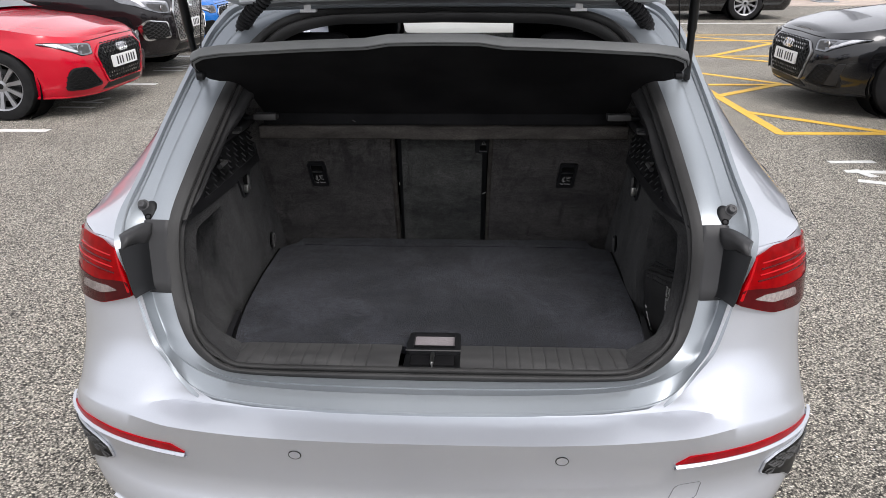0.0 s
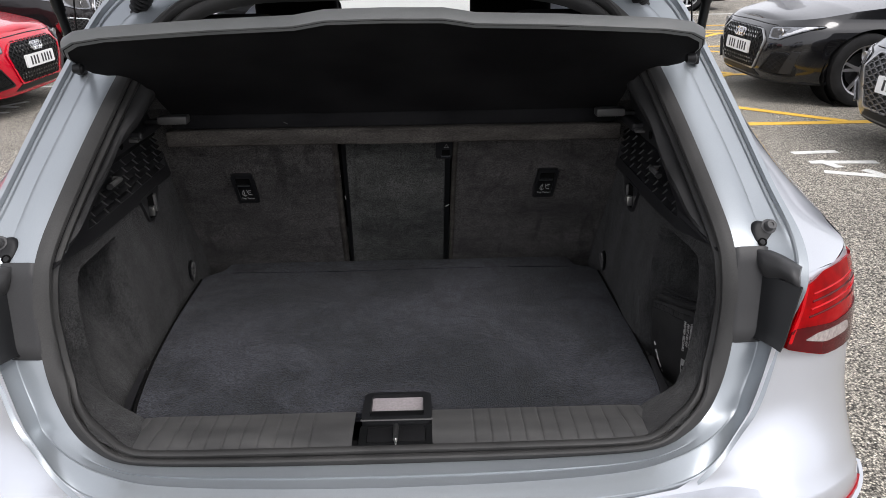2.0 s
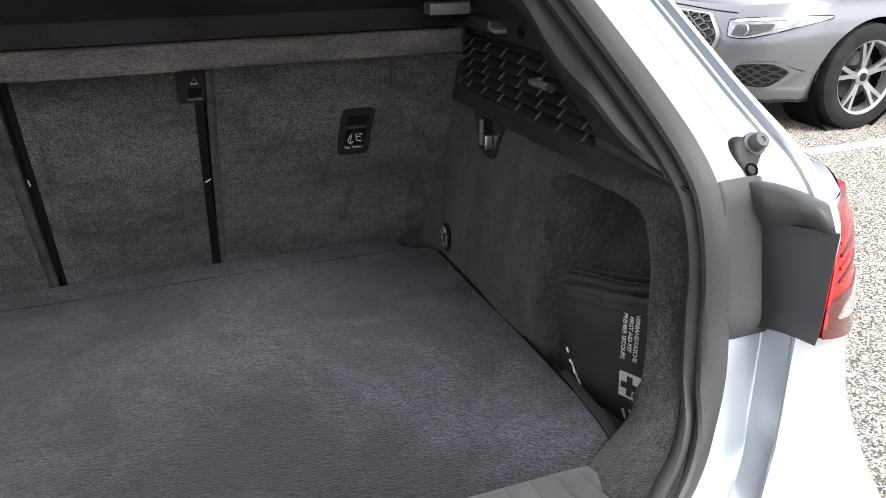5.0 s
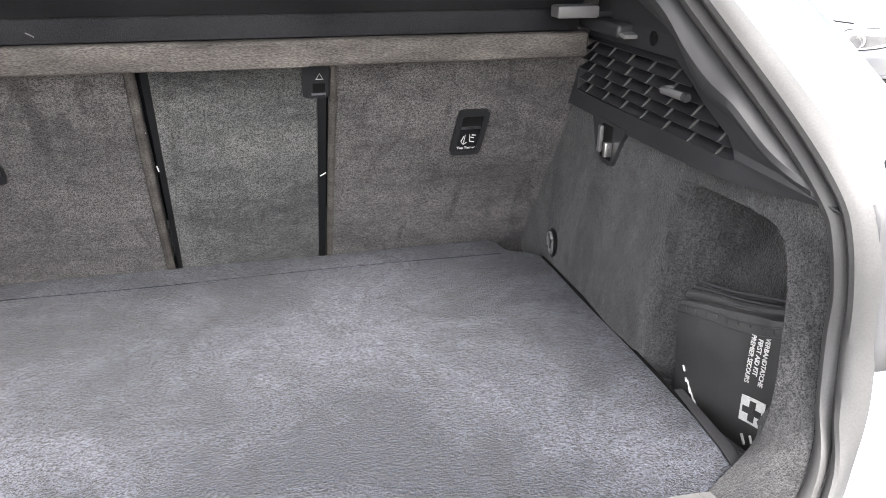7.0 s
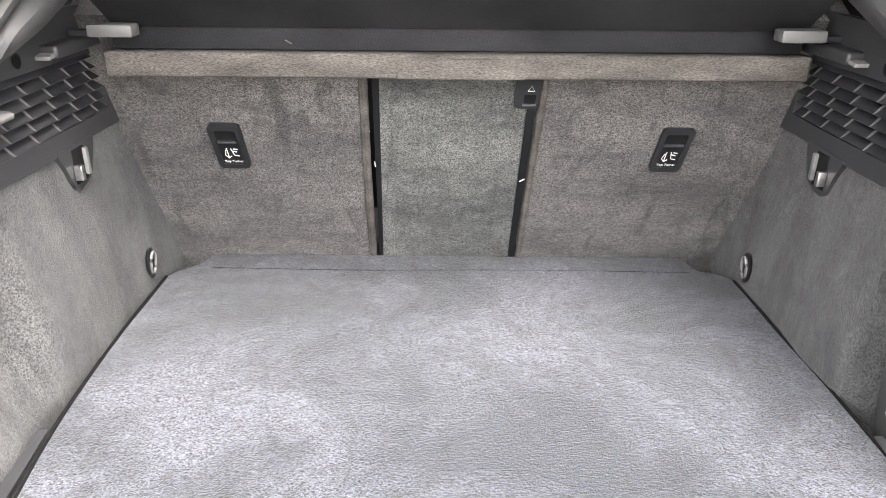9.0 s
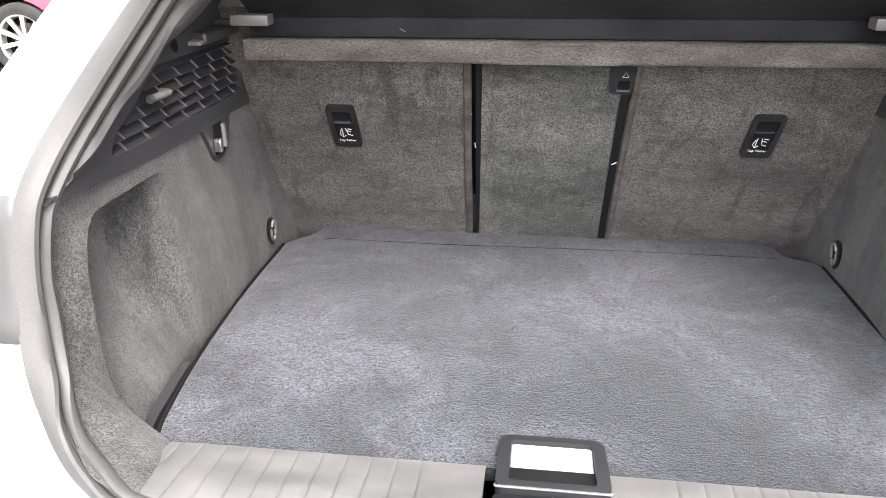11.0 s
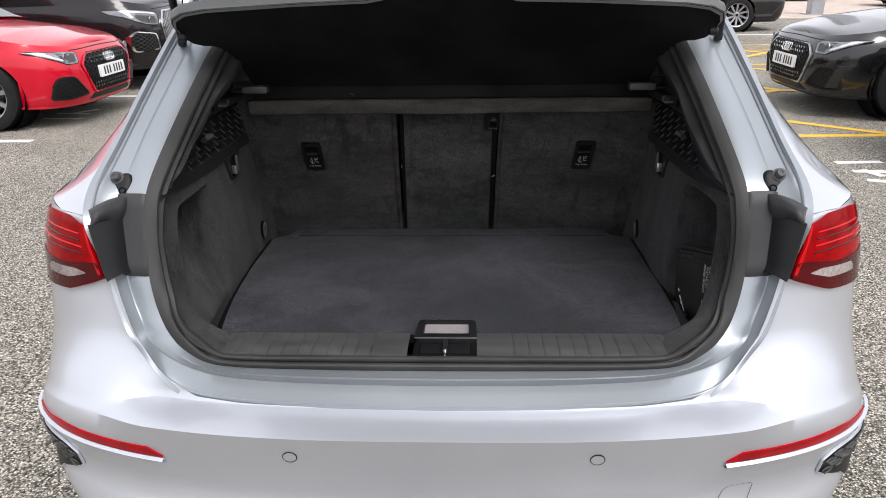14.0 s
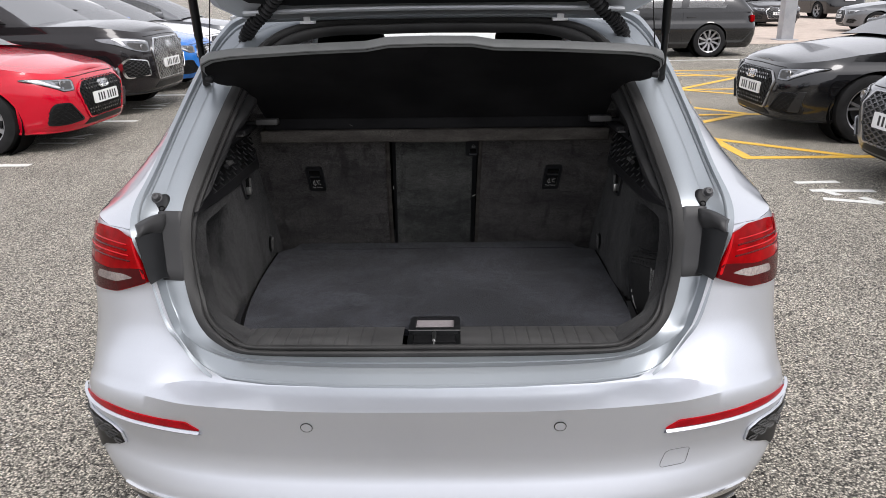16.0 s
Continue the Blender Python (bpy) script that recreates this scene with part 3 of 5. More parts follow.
    part("sensor_gap", tube([lay(mid + .0142 * math.cos(k * math.tau / 24), .588 + .0127 * math.sin(k * math.tau / 24), 0.0006) for k in range(24)], 0.0011, 5, closed=True), TRIM, sensor)
flap_line = rounded([(.572, .444), (.590, .485), (.654, .486), (.646, .446)], .012)
part("towing_eye_cover", tube([on_tail(a, z, 0.0004) for a, z in flap_line], 0.0007, 5, closed=True), GREY, car, "thin dark gap round a painted cover")
SWEEP = np.linspace(-.865, .865, 61)


def trim_z(a, z):
    """Height of the bumper's lower strips, which droop towards their ends."""
    return z - .05 * max(0, abs(a) - .55) ** 2


part("lower_trim_dark", lofted([[on_tail(a, trim_z(a, z), .004) for a in SWEEP] for z in (.351, .347, .327, .323)]), TRIM, car, "black strip in the bumper's lower edge")
part("lower_trim_bright", lofted([[on_tail(a, trim_z(a, z), h) for a in SWEEP] for z, h in ((.3675, -.002), (.366, .006), (.361, .008), (.354, .007), (.351, .003))]), CHROME, car, "bright strip in the bumper's lower edge")
part("lower_trim_bright", tube([on_tail(a, trim_z(a, .319), .005) for a in SWEEP], .0045, 8), CHROME, car, "bright strip in the bumper's lower edge")

# ---- the boot's opening: channel, flange and rubber seal ----
# each station: the skin's edge, the step of the inner flange, the outer and the inner edge of the seal
STATIONS = [
    ((0, 1.608, .648), (0, 1.620, .690), (0, 1.686, .684), (0, 1.704, .703)),
    ((.20, 1.613, .649), (.20, 1.625, .690), (.20, 1.688, .684), (.20, 1.704, .703)),
    ((.365, 1.628, .651), (.365, 1.640, .691), (.372, 1.694, .685), (.372, 1.706, .703)),
    ((.455, 1.646, .655), (.450, 1.668, .693), (.438, 1.701, .690), (.426, 1.716, .705)),
    ((.505, 1.660, .677), (.516, 1.702, .702), (.482, 1.718, .705), (.464, 1.742, .716)),
    ((.558, 1.695, .720), (.566, 1.741, .720), (.514, 1.738, .725), (.495, 1.762, .728)),
    ((.587, 1.717, .750), (.581, 1.757, .752), (.536, 1.757, .752), (.522, 1.787, .752)),
    ((.607, 1.737, .795), (.600, 1.777, .795), (.552, 1.775, .800), (.552, 1.826, .796)),
    ((.621, 1.753, .840), (.609, 1.788, .838), (.562, 1.792, .842), (.563, 1.845, .842)),
    ((.632, 1.758, .885), (.614, 1.804, .885), (.567, 1.805, .888), (.565, 1.851, .886)),
    ((.654, 1.776, .947), (.619, 1.830, .945), (.567, 1.824, .945), (.560, 1.866, .938)),
    ((.667, 1.838, .995), (.616, 1.858, .992), (.563, 1.852, .990), (.555, 1.884, .964)),
    ((.657, 1.943, 1.060), (.612, 1.945, 1.060), (.554, 1.918, 1.044), (.547, 1.944, 1.011)),
    ((.644, 2.105, 1.161), (.598, 2.100, 1.156), (.542, 2.054, 1.128), (.533, 2.078, 1.092)),
    ((.623, 2.280, 1.272), (.578, 2.255, 1.254), (.524, 2.193, 1.214), (.510, 2.212, 1.180)),
    ((.601, 2.380, 1.337), (.552, 2.350, 1.316), (.498, 2.310, 1.288), (.470, 2.315, 1.258)),
    ((.555, 2.440, 1.380), (.495, 2.415, 1.355), (.440, 2.385, 1.338), (.405, 2.365, 1.310)),
    ((.420, 2.455, 1.402), (.380, 2.440, 1.382), (.330, 2.420, 1.368), (.305, 2.400, 1.334)),
    ((.200, 2.458, 1.412), (.190, 2.445, 1.392), (.170, 2.428, 1.377), (.160, 2.408, 1.338)),
    ((0, 2.458, 1.416), (0, 2.445, 1.394), (0, 2.430, 1.380), (0, 2.410, 1.340)),
]
EDGE, STEP, OUT, IN = (curve_through([st[k] for st in STATIONS], 5) for k in range(4))


def inward(i):
    """Into the car, square to the opening."""
    e, o = EDGE[i], IN[i]
    along = EDGE[min(i + 1, len(EDGE) - 1)] - EDGE[max(i - 1, 0)]
    n = along.cross(o - e).normalized()
    return n if n.y > 0 or (n.y == 0 and n.z < 0) else -n


INWARD = [inward(i) for i in range(len(EDGE))]
for i, n in enumerate(INWARD):
    if n.z > 0.3:
        INWARD[i] = -n


def upper(i):
    """0 along the sill and the lamps, 1 along the rear pillars and the roof."""
    return smooth((OUT[i].z - .975) / .06)


def low(i):
    """1 along the sill, 0 up the sides."""
    return 1 - smooth((abs(OUT[i].x) - .40) / .08) if OUT[i].z < .80 else 0.0


def ring(section):
    """A strip all round the opening from one half's cross-sections."""
    half = [section(i) for i in range(len(EDGE))]
    other = [[Vector((-q.x, q.y, q.z)) for q in r] for r in half]
    return lofted(half + other[::-1][1:-1] + [half[0]])


def flange_section(i):
    """From the skin's edge over the channel's wall and its fold to the seal; the pillars carry two narrow ridges, the sill a groove."""
    e, f, o, n, u, w = EDGE[i], STEP[i], OUT[i], INWARD[i], upper(i), low(i)
    rise = (e - f).cross(EDGE[min(i + 1, len(EDGE) - 1)] - EDGE[max(i - 1, 0)]).normalized()
    marks = [(e, f, -.20, .004), (e, f, 0, 0), (e, f, .04, -.001), (e, f, .10, -.001 + .004 * u), (e, f, .16, .001 + .008 * u), (e, f, .22, .001 + .004 * u), (e, f, .30, .001 + .005 * u),
             (e, f, .36, .001 + .009 * u), (e, f, .60, .001 + .010 * u), (e, f, .96, .001 + .010 * u), (e, f, 1, .009 * u), (f, o, .05, .0005 + .007 * u), (f, o, .16, .004 * u), (f, o, .34, .003 * u),
             (f, o, .37, .0035 * w + .003 * u), (f, o, .42, .0035 * w + .003 * u), (f, o, .45, .003 * u), (f, o, .75, .004 * u), (f, o, 1, .002 + .006 * u), (f, o, 1.08, .012)]
    return [a.lerp(b, t) + n * d for a, b, t, d in marks]


def seal_section(i):
    """Two round lips with a narrow gap between them."""
    a, b = OUT[i], IN[i]
    along = OUT[min(i + 1, len(OUT) - 1)] - OUT[max(i - 1, 0)]
    n = along.cross(b - a).normalized()
    n = n if n.dot(Vector((0, 1.85, .97)) - a) > 0 else -n
    k = min(1.0, (b - a).length / .043)
    lips = [(-.12, -.004), (-.06, .005), (.03, .012), (.14, .017), (.27, .0175), (.38, .014), (.44, .007), (.46, .001), (.49, .001), (.51, .007), (.57, .013), (.68, .0165), (.80, .015), (.92, .010), (1.0, .003), (1.06, -.008)]
    return [a.lerp(b, t) + n * h * k for t, h in lips]


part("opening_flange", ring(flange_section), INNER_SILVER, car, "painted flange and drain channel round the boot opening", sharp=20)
part("boot_seal", ring(seal_section), SEAL, car, "grey double-lipped rubber seal")

# ---- plastic covers beside the lamps, rubber stops ----
def rubber_base(side):
    """A domed oval foot, leaning outward at its lower end."""
    line = []
    for k in np.linspace(0, math.tau, 28, endpoint=False):
        u, v = .0185 * math.cos(k), .0285 * math.sin(k)
        line.append((side * (-.005 + u * .95 - v * .28), -.007 + v * .95 + u * .28))
    line = line if side > 0 else line[::-1]
    return lofted([[Vector((-.005 * side + (u + .005 * side) * k, -.007 + (v + .007) * k, h)) for u, v in line] for k, h in ((1, -.006), (1, .002), (.96, .005), (.86, .008), (.70, .0095), (.35, .010), (.002, .010))], close=True)


for side in (1, -1):
    def put(q, side=side):
        return Vector((q[0] * side, q[1], q[2]))
    grid = []
    for t in np.linspace(0, 1, 14):
        a = Vector((.5655, 1.788, .829)).lerp(Vector((.5720, 1.837, .9745)), t)
        b = Vector((.6095, 1.782, .834)).lerp(Vector((.6200, 1.838, .9745)), t)
        edge = max(0, 1 - min(t, 1 - t) * 12) ** 2
        grid.append([put(a.lerp(b, u) + Vector((0, .006 * max(edge, 1.4 * max(0, (.12 - u) * 8.3) ** 2, max(0, (u - .9) * 10) ** 2), 0))) for u in np.linspace(0, 1, 22)])
    cover = part("lamp_cover", thick(lofted(grid), .008), COVER, car, "dark grey plastic cover beside the lamp")

    def on_cover(u, v, h):
        a, b = Vector((.5655, 1.788, .829)).lerp(Vector((.5720, 1.837, .9745)), v), Vector((.6095, 1.782, .834)).lerp(Vector((.6200, 1.838, .9745)), v)
        return put(a.lerp(b, u) + Vector((0, -.93, .33)) * h)
    flap = rounded([(.28, .10), (.93, .05), (.93, .70), (.28, .72)], .09, 4)
    part("cover_flap", frame_ring(flap, scaled(flap, .97), on_cover, .0012, -.002), COVER, cover)
    grid = []
    for t in np.linspace(0, 1, 12):
        a = Vector((.6095, 1.786, .836)).lerp(Vector((.6205, 1.830, .940)), t)
        b = Vector((.6285, 1.729, .842)).lerp(Vector((.6560, 1.754, .944)), t)
        grid.append([put(a.lerp(b, u) + Vector((-.007 - .003 * max(0, 1 - t * 8) - .006 * math.sin(math.pi * u), -.002 * (u < .04), .006 * max(0, 1 - t * 8) * math.sin(math.pi * u)))) for u in np.linspace(0, 1, 16)])
    part("lamp_cover_wing", thick(lofted(grid), .004), WING, car, "smooth black plastic plate against the lamp's edge")
    part("wing_ridge", tube([put(Vector((.6085, 1.783, .838)).lerp(Vector((.6195, 1.827, .938)), t)) for t in np.linspace(0, 1, 8)], .0028, 8), COVER, car)
    grid = []
    for t in np.linspace(0, 1, 18):
        top = Vector((.598, 1.846, .974)).lerp(Vector((.650, 1.774, .966)), t) + Vector((0, 0, .006 * math.sin(math.pi * t)))
        foot = Vector((.606, 1.838, .946)).lerp(Vector((.646, 1.754, .938)), t) - Vector((0, 0, .014 * math.sin(math.pi * min(1, t * 1.6)) * (t < .62)))
        back = Vector((.626, 1.850, .955)).lerp(Vector((.656, 1.780, .944)), t)
        swell = .018 * smooth(t / .3) * (1 - .55 * smooth((t - .9) / .1))
        loop = [top.lerp(foot, u) + Vector((-.55, -.55, .35)) * swell * math.sin(math.pi * u) ** .6 for u in np.linspace(0, 1, 11)]
        grid.append([put(q) for q in loop + [back, top + Vector((.012, .016, -.004))]])
    part("lamp_cover_lip", lofted(grid, close=True, cap=True), COVER, car, "rounded grey plastic lip over the lamp's cover")
    base = Vector((.628, 1.866, 0.992))
    slope = Vector((0, .80, -.60))
    seat_m = Matrix.Translation(put(base)) @ slope.to_track_quat("-Z", "Y").to_matrix().to_4x4()
    stop = part("rubber_stop", rubber_base(side), PLASTIC, car, "rubber stop on its domed black bracket")
    stop.data.transform(seat_m)
    knob = turned([(0, .0), (0, .0155), (.006, .0155), (.007, .0115), (.018, .011), (.021, .009), (.021, .004), (.019, .003), (.019, 0)], (.005 * side, .008, .006), "z", 20)
    knob.transform(seat_m @ Matrix.Translation((.005 * side, .008, 0)) @ Matrix.Scale(.82, 4) @ Matrix.Translation((-.005 * side, -.008, 0)))
    part("rubber_knob", knob, material("grey_rubber_%d" % side, (.05, .05, .052), (.075, .075, .077), .6, 0, 9, 300) if side > 0 else bpy.data.materials["grey_rubber_1"], stop)
    hole = turned([(0, 0), (0, .0045), (.002, .0055), (.002, .0070), (.0, .0075)], (-.009 * side, -.019, .0094), "z", 14)
    hole.transform(seat_m)
    part("screw_hole", hole, SHADE_BLACK, stop)

# ---- inside the boot ----
def floor_z(y):
    return 0.690 - 0.0600 * (y - 1.80)


board = [(-.452, 1.812), (.484, 1.812), (.493, 1.90), (.500, 2.10), (.508, 2.47), (.498, 2.495), (.455, 2.520), (.445, 2.585), (-.470, 2.585), (-.478, 2.535), (-.51, 2.50), (-.522, 2.47), (-.512, 2.25), (-.492, 2.02), (-.468, 1.87)]
part("boot_floor", patch(rounded(board, .014), lambda u, v, h: Vector((u, v, floor_z(v) + h + 0.0022 * noise.noise((u * 5, v * 5, 3)))), 0.0, -0.018, 0.035), FLOOR_CARPET, car, "blue-grey carpeted boot floor, brushed and worn pale")
part("floor_fold", tube([(x, 2.512 + .003 * math.sin(x * 9), floor_z(2.512) - .0003) for x in np.linspace(-.45, .44, 30)], 0.0014, 6), FLOOR_CARPET, car)
# board meets wall without a gap; near-black tubes draw the gap's shadow
for edge in ([(.484, 1.815), (.493, 1.90), (.500, 2.10), (.508, 2.47)], [(-.452, 1.815), (-.468, 1.87), (-.492, 2.02), (-.512, 2.25), (-.522, 2.47)]):
    part("floor_gap_shadow", tube([(x, y, floor_z(y) - .0005) for x, y, _ in curve_through([(x, y, 0) for x, y in edge], 5)], .0032, 6), SHADE_BLACK, car, "dark tube drawn as the shadow gap along the floor board")
part("floor_pan", box((1.12, .95, .03), (0, 2.17, .585), .004), CABIN, car)
part("boot_front_wall", box((1.06, .02, .13), (0, 1.735, .62), .004), CABIN, car)
for side in (1, -1):
    off = .010 if side > 0 else 0
    rail_line = [(.464 + off, 1.822), (.474 + off, 1.87), (.492 + off * .6, 1.99), (.503 + off * .6, 1.99), (.489 + off, 1.87), (.476 + off, 1.822)]
    part("floor_rail", patch([(side * u, v) for u, v in (rail_line if side > 0 else rail_line[::-1])], lambda u, v, h: Vector((u, v, floor_z(v) + h)), .003, -.03), PANEL, car, "dark plastic strip along the floor")
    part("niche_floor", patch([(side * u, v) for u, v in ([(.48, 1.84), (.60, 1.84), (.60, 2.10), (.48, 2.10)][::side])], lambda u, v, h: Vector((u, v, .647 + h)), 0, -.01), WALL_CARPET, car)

# load sill with ribs near its ends
rib_x = [.135 + .028 * k for k in range(11)]


def sill_dip(x):
    return sum(0.0026 * math.exp(-((abs(x) - r) / 0.0019) ** 2) for r in rib_x)


xs = sorted(set(list(np.linspace(-.428, .428, 60)) + [sg * (r + d) for r in rib_x for d in (-.004, -.002, 0, .002, .004) for sg in (1, -1)]))
section = [(1.700, .690), (1.706, .7005), (1.720, .7035), (1.752, .704), (1.770, .7015), (1.790, .7005), (1.804, .699), (1.812, .690), (1.813, .672)]
sill_rows = []
for x in xs:
    end = 0.012 * max(0, abs(x) - .40) / .028
    sill_rows.append([Vector((x + (0.014 if x < 0 else -0.014) * (y - 1.80) / .1 * smooth((abs(x) - .33) / .09), y, z - (sill_dip(x) if 1.712 < y < 1.80 else 0) - end * .15)) for y, z in section])
for x0, x1 in ((-.44, -.052), (.064, .44)):
    part("load_sill", lofted([r for x, r in zip(xs, sill_rows) if x0 <= x <= x1]), SILL, car, "grey ribbed plastic load sill")

# latch in the middle of the sill
latch = part("latch_housing", box((.124, .060, .03), (.006, 1.732, .6875), .006), TRIM, car, "black latch housing with a milky light above it")


def latch_top(u, v, h):
    return Vector((u, v, .7035 - (v - 1.765) * .10 + h))


outer = rounded([(-.054, 1.762), (.066, 1.762), (.064, 1.858), (-.052, 1.858)], .014, 4)
inner = rounded([(-.040, 1.774), (.052, 1.774), (.051, 1.848), (-.039, 1.848)], .006, 4)
part("latch_bezel", frame_ring(outer, inner, latch_top, .007, -.02), PLASTIC, latch)
part("bezel_rim", tube([latch_top(u, v, .006) for u, v in rounded([(-.0535, 1.766), (-.0535, 1.7625), (.0655, 1.7625), (.0655, 1.766)], .003)][2:-2], .0016, 6), SILL, latch)
part("boot_light", patch([(-.039, 1.808), (.051, 1.808), (.0505, 1.8475), (-.0385, 1.8475)], lambda u, v, h: latch_top(u, v, h - .004 + (v - 1.808) * .12), 0, -.006), DULL_LENS, latch, "milky plastic lens")
part("latch_inset", patch([(-.0395, 1.7745), (.0515, 1.7745), (.0515, 1.808), (-.0395, 1.808)], latch_top, -.003, -.01), TRIM, latch)
part("striker", tube([(.006, 1.708, .6965), (.006, 1.708, .712), (.006, 1.742, .714), (.006, 1.746, .700)], .0042, 10), STEEL, latch, "bright steel striker")
# housing is solid; this dark plate on top paints the latch opening's shade
part("latch_shade", box((.096, .040, .004), (.006, 1.731, .7035), .004), CABIN, latch)

# ---- carpeted side walls with a niche, louvred upper panels, pillar trims ----
IN_X = ramp_of([(.69, .400), (.704, .424), (.716, .464), (.728, .495), (.752, .522), (.796, .552), (.842, .563), (.886, .565), (.938, .560), (.964, .555)])
IN_Y = ramp_of([(.69, 1.706), (.704, 1.714), (.716, 1.742), (.728, 1.762), (.752, 1.787), (.796, 1.826), (.842, 1.845), (.886, 1.851), (.938, 1.866), (.964, 1.884)])
NICHE_Y = ramp_of([(.60, 1.830), (.70, 1.829), (.75, 1.843), (.78, 1.853), (.81, 1.864), (.84, 1.875), (.87, 1.883), (.90, 1.897), (.917, 1.912), (.93, 1.955)])
NICHE_X = ramp_of([(.60, .480), (.70, .489), (.75, .512), (.78, .521), (.81, .528), (.84, .534), (.90, .541), (.95, .548)])
PANEL_Z = ramp_of([(1.78, .976), (1.845, .972), (1.90, .967), (1.98, .961), (2.07, .954), (2.22, .949), (2.60, .946)])


def wall_x(y, z, side=1):
    """The side trim's distance from the middle; the car stands a little askew, so its left side lies farther out."""
    deep = .498 + .030 * smooth((z - .70) / .24) + .016 * smooth((y - 2.15) / .25) * smooth((.95 - z) / .2) + (.020 * smooth((y - 1.85) / .3) if side < 0 else 0)
    lead = min(1, max(0, (y - IN_Y(z)) / max(.018, NICHE_Y(z) - .003 - IN_Y(z))))
    front = NICHE_X(z) + (deep - NICHE_X(z)) * smooth((y - NICHE_Y(z)) / .20)
    x = IN_X(z) * (1 - lead) + front * lead
    shallow = 1.0 if side < 0 else 0.0
    mouth = smooth((y - NICHE_Y(z)) / 0.012) * smooth((2.095 - y) / 0.075) * smooth((.927 - z) / .010)
    return x + 0.075 * mouth * (1 - .9 * shallow * (1 - smooth((z - .655) / .15)))


for side in (1, -1):
    zs = sorted(set(list(np.linspace(.61, .945, 46)) + list(np.linspace(.884, .925, 22))))
    grid = []
    for z in zs:
        y0, row = IN_Y(z) - .004, []
        level = .61 + (z - .61) * (PANEL_Z(NICHE_Y(z)) - .604) / .335
        lip = (NICHE_Y(min(level, .95)) - y0) / (2.60 - y0)
        ts = [*np.linspace(0, lip - .006, 10)[:-1], *np.linspace(lip - .006, lip + .026, 14), *np.linspace(lip + .026, 1, 34)[1:]]
        for t in ts:
            y = y0 + (2.60 - y0) * t
            top = PANEL_Z(y) + .006
            zz = .61 + (z - .61) * (top - .61) / .335
            x = wall_x(y, min(zz, .95), side) + 0.003 * noise.noise((y * 7, zz * 7, 5 * side))
            row.append(Vector((side * x, y, zz)))
        grid.append(row)
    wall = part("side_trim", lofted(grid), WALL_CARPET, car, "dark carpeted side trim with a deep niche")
    # corner carpet between the sill and the wall
    corner = []
    for t in np.linspace(0, 1, 16):
        z = .700 + .10 * t
        a = Vector((IN_X(z) - .004, IN_Y(z) - .002, z))
        b = Vector((.428 + .092 * smooth(t) ** 0.7, 1.806 + .060 * t, .690 + .030 * t))
        corner.append([Vector((side * q.x, q.y, q.z)) for q in (a.lerp(b, u) + Vector((-.008 * math.sin(math.pi * u) * t, 0, 0.007 * math.sin(math.pi * u))) for u in np.linspace(0, 1, 10))])
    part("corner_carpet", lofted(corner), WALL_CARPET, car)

    # upper panel: frame, hollow, slats and ribs
    def lay(y, z, h, side=side):
        lean = .525 + .028 * smooth((1.97 - y) / .10) if side > 0 else .547
        return Vector((side * (lean - h), y, z))
    rim = [(2.47, .943), (2.39, .946), (2.31, .946), (2.22, .945), (2.14, .947), (2.07, .950), (1.98, .956), (1.90, .962), (1.845, .966), (1.892, .976), (1.942, .996), (1.99, 1.025),
           (2.035, 1.036), (2.081, 1.060), (2.113, 1.090), (2.25, 1.094), (2.47, 1.094)]
    opening = [(2.405, .974), (2.37, .973), (2.31, .973), (2.22, .974), (2.14, .975), (2.07, .976), (2.01, .977), (1.99, .978), (1.982, .982), (1.988, .992), (2.00, 1.003), (2.025, 1.014),
               (2.055, 1.027), (2.085, 1.045), (2.125, 1.065), (2.25, 1.064), (2.405, 1.060)]
    panel = part("louvre_panel", frame_ring(rim, opening, lay, .004, -.02), PANEL, car, "black plastic panel with louvres and a hook")
    part("hook_tab", patch(rounded([(2.338, .950), (2.320, .905), (2.300, .888), (2.262, .886), (2.244, .925), (2.226, .950)], .010), lay, .0055, -.01), PANEL, panel)
    # black sheet behind the slats carries the darkness between them
    part("louvre_back", patch(opening, lay, -.020, -.024), SHADE_BLACK, panel)
    slope = ramp_of([(.978, 1.984), (.992, 1.990), (1.003, 2.0), (1.014, 2.025), (1.027, 2.055), (1.045, 2.085), (1.065, 2.125)])
    for k in range(6):
        z = .9765 + .0160 * k
        ends = [(slope(z + .006), z), (2.20, z), (2.408, z)]
        slat = lofted([[lay(y, zz + dz, h) for dz, h in ((-.0010, .0030), (.0105, -.0125), (.0105, -.0145), (-.0026, .0010))] for y, zz in ends], close=True, cap=True)
        part("slat", slat, PANEL, panel)
        for c in range(7):
            y = 2.372 - .0588 * c - .0012 * k
            if k < 5 and y > slope(z + .012) + .006:
                fin = lofted([[lay(y + d, z + dz, h) for dz, h in ((-.001, .0052), (.0110, -.0050), (.0125, -.012), (.000, .0010))] for d in (-.0006, .0006)], close=True, cap=True)
                part("fin", fin, FIN, panel)
    part("net_peg", tube([lay(2.132, 1.028, .001), lay(2.128, 1.028, .014), lay(2.074, 1.030, .016)], .0052, 12), PEG, panel)
    part("peg_end", turned([(-.003, 0), (-.003, .0050), (.0, .0062), (.003, .0062), (.003, 0)], lay(2.073, 1.030, .016), "y", 12), PANEL, panel)
    part("bag_hook", box((.006, .009, .040), lay(2.296, .922, .010), .002), PEG, panel, "folding bag hook")
    # no recess is cut: a black plate paints the hook pocket's shade
    part("hook_shade", box((.004, .034, .050), lay(2.282, .920, .0055), .002), SHADE_BLACK, panel)
    part("hook_tongue", box((.012, .009, .022), lay(2.266, .913, .012), .002), STEEL, panel)
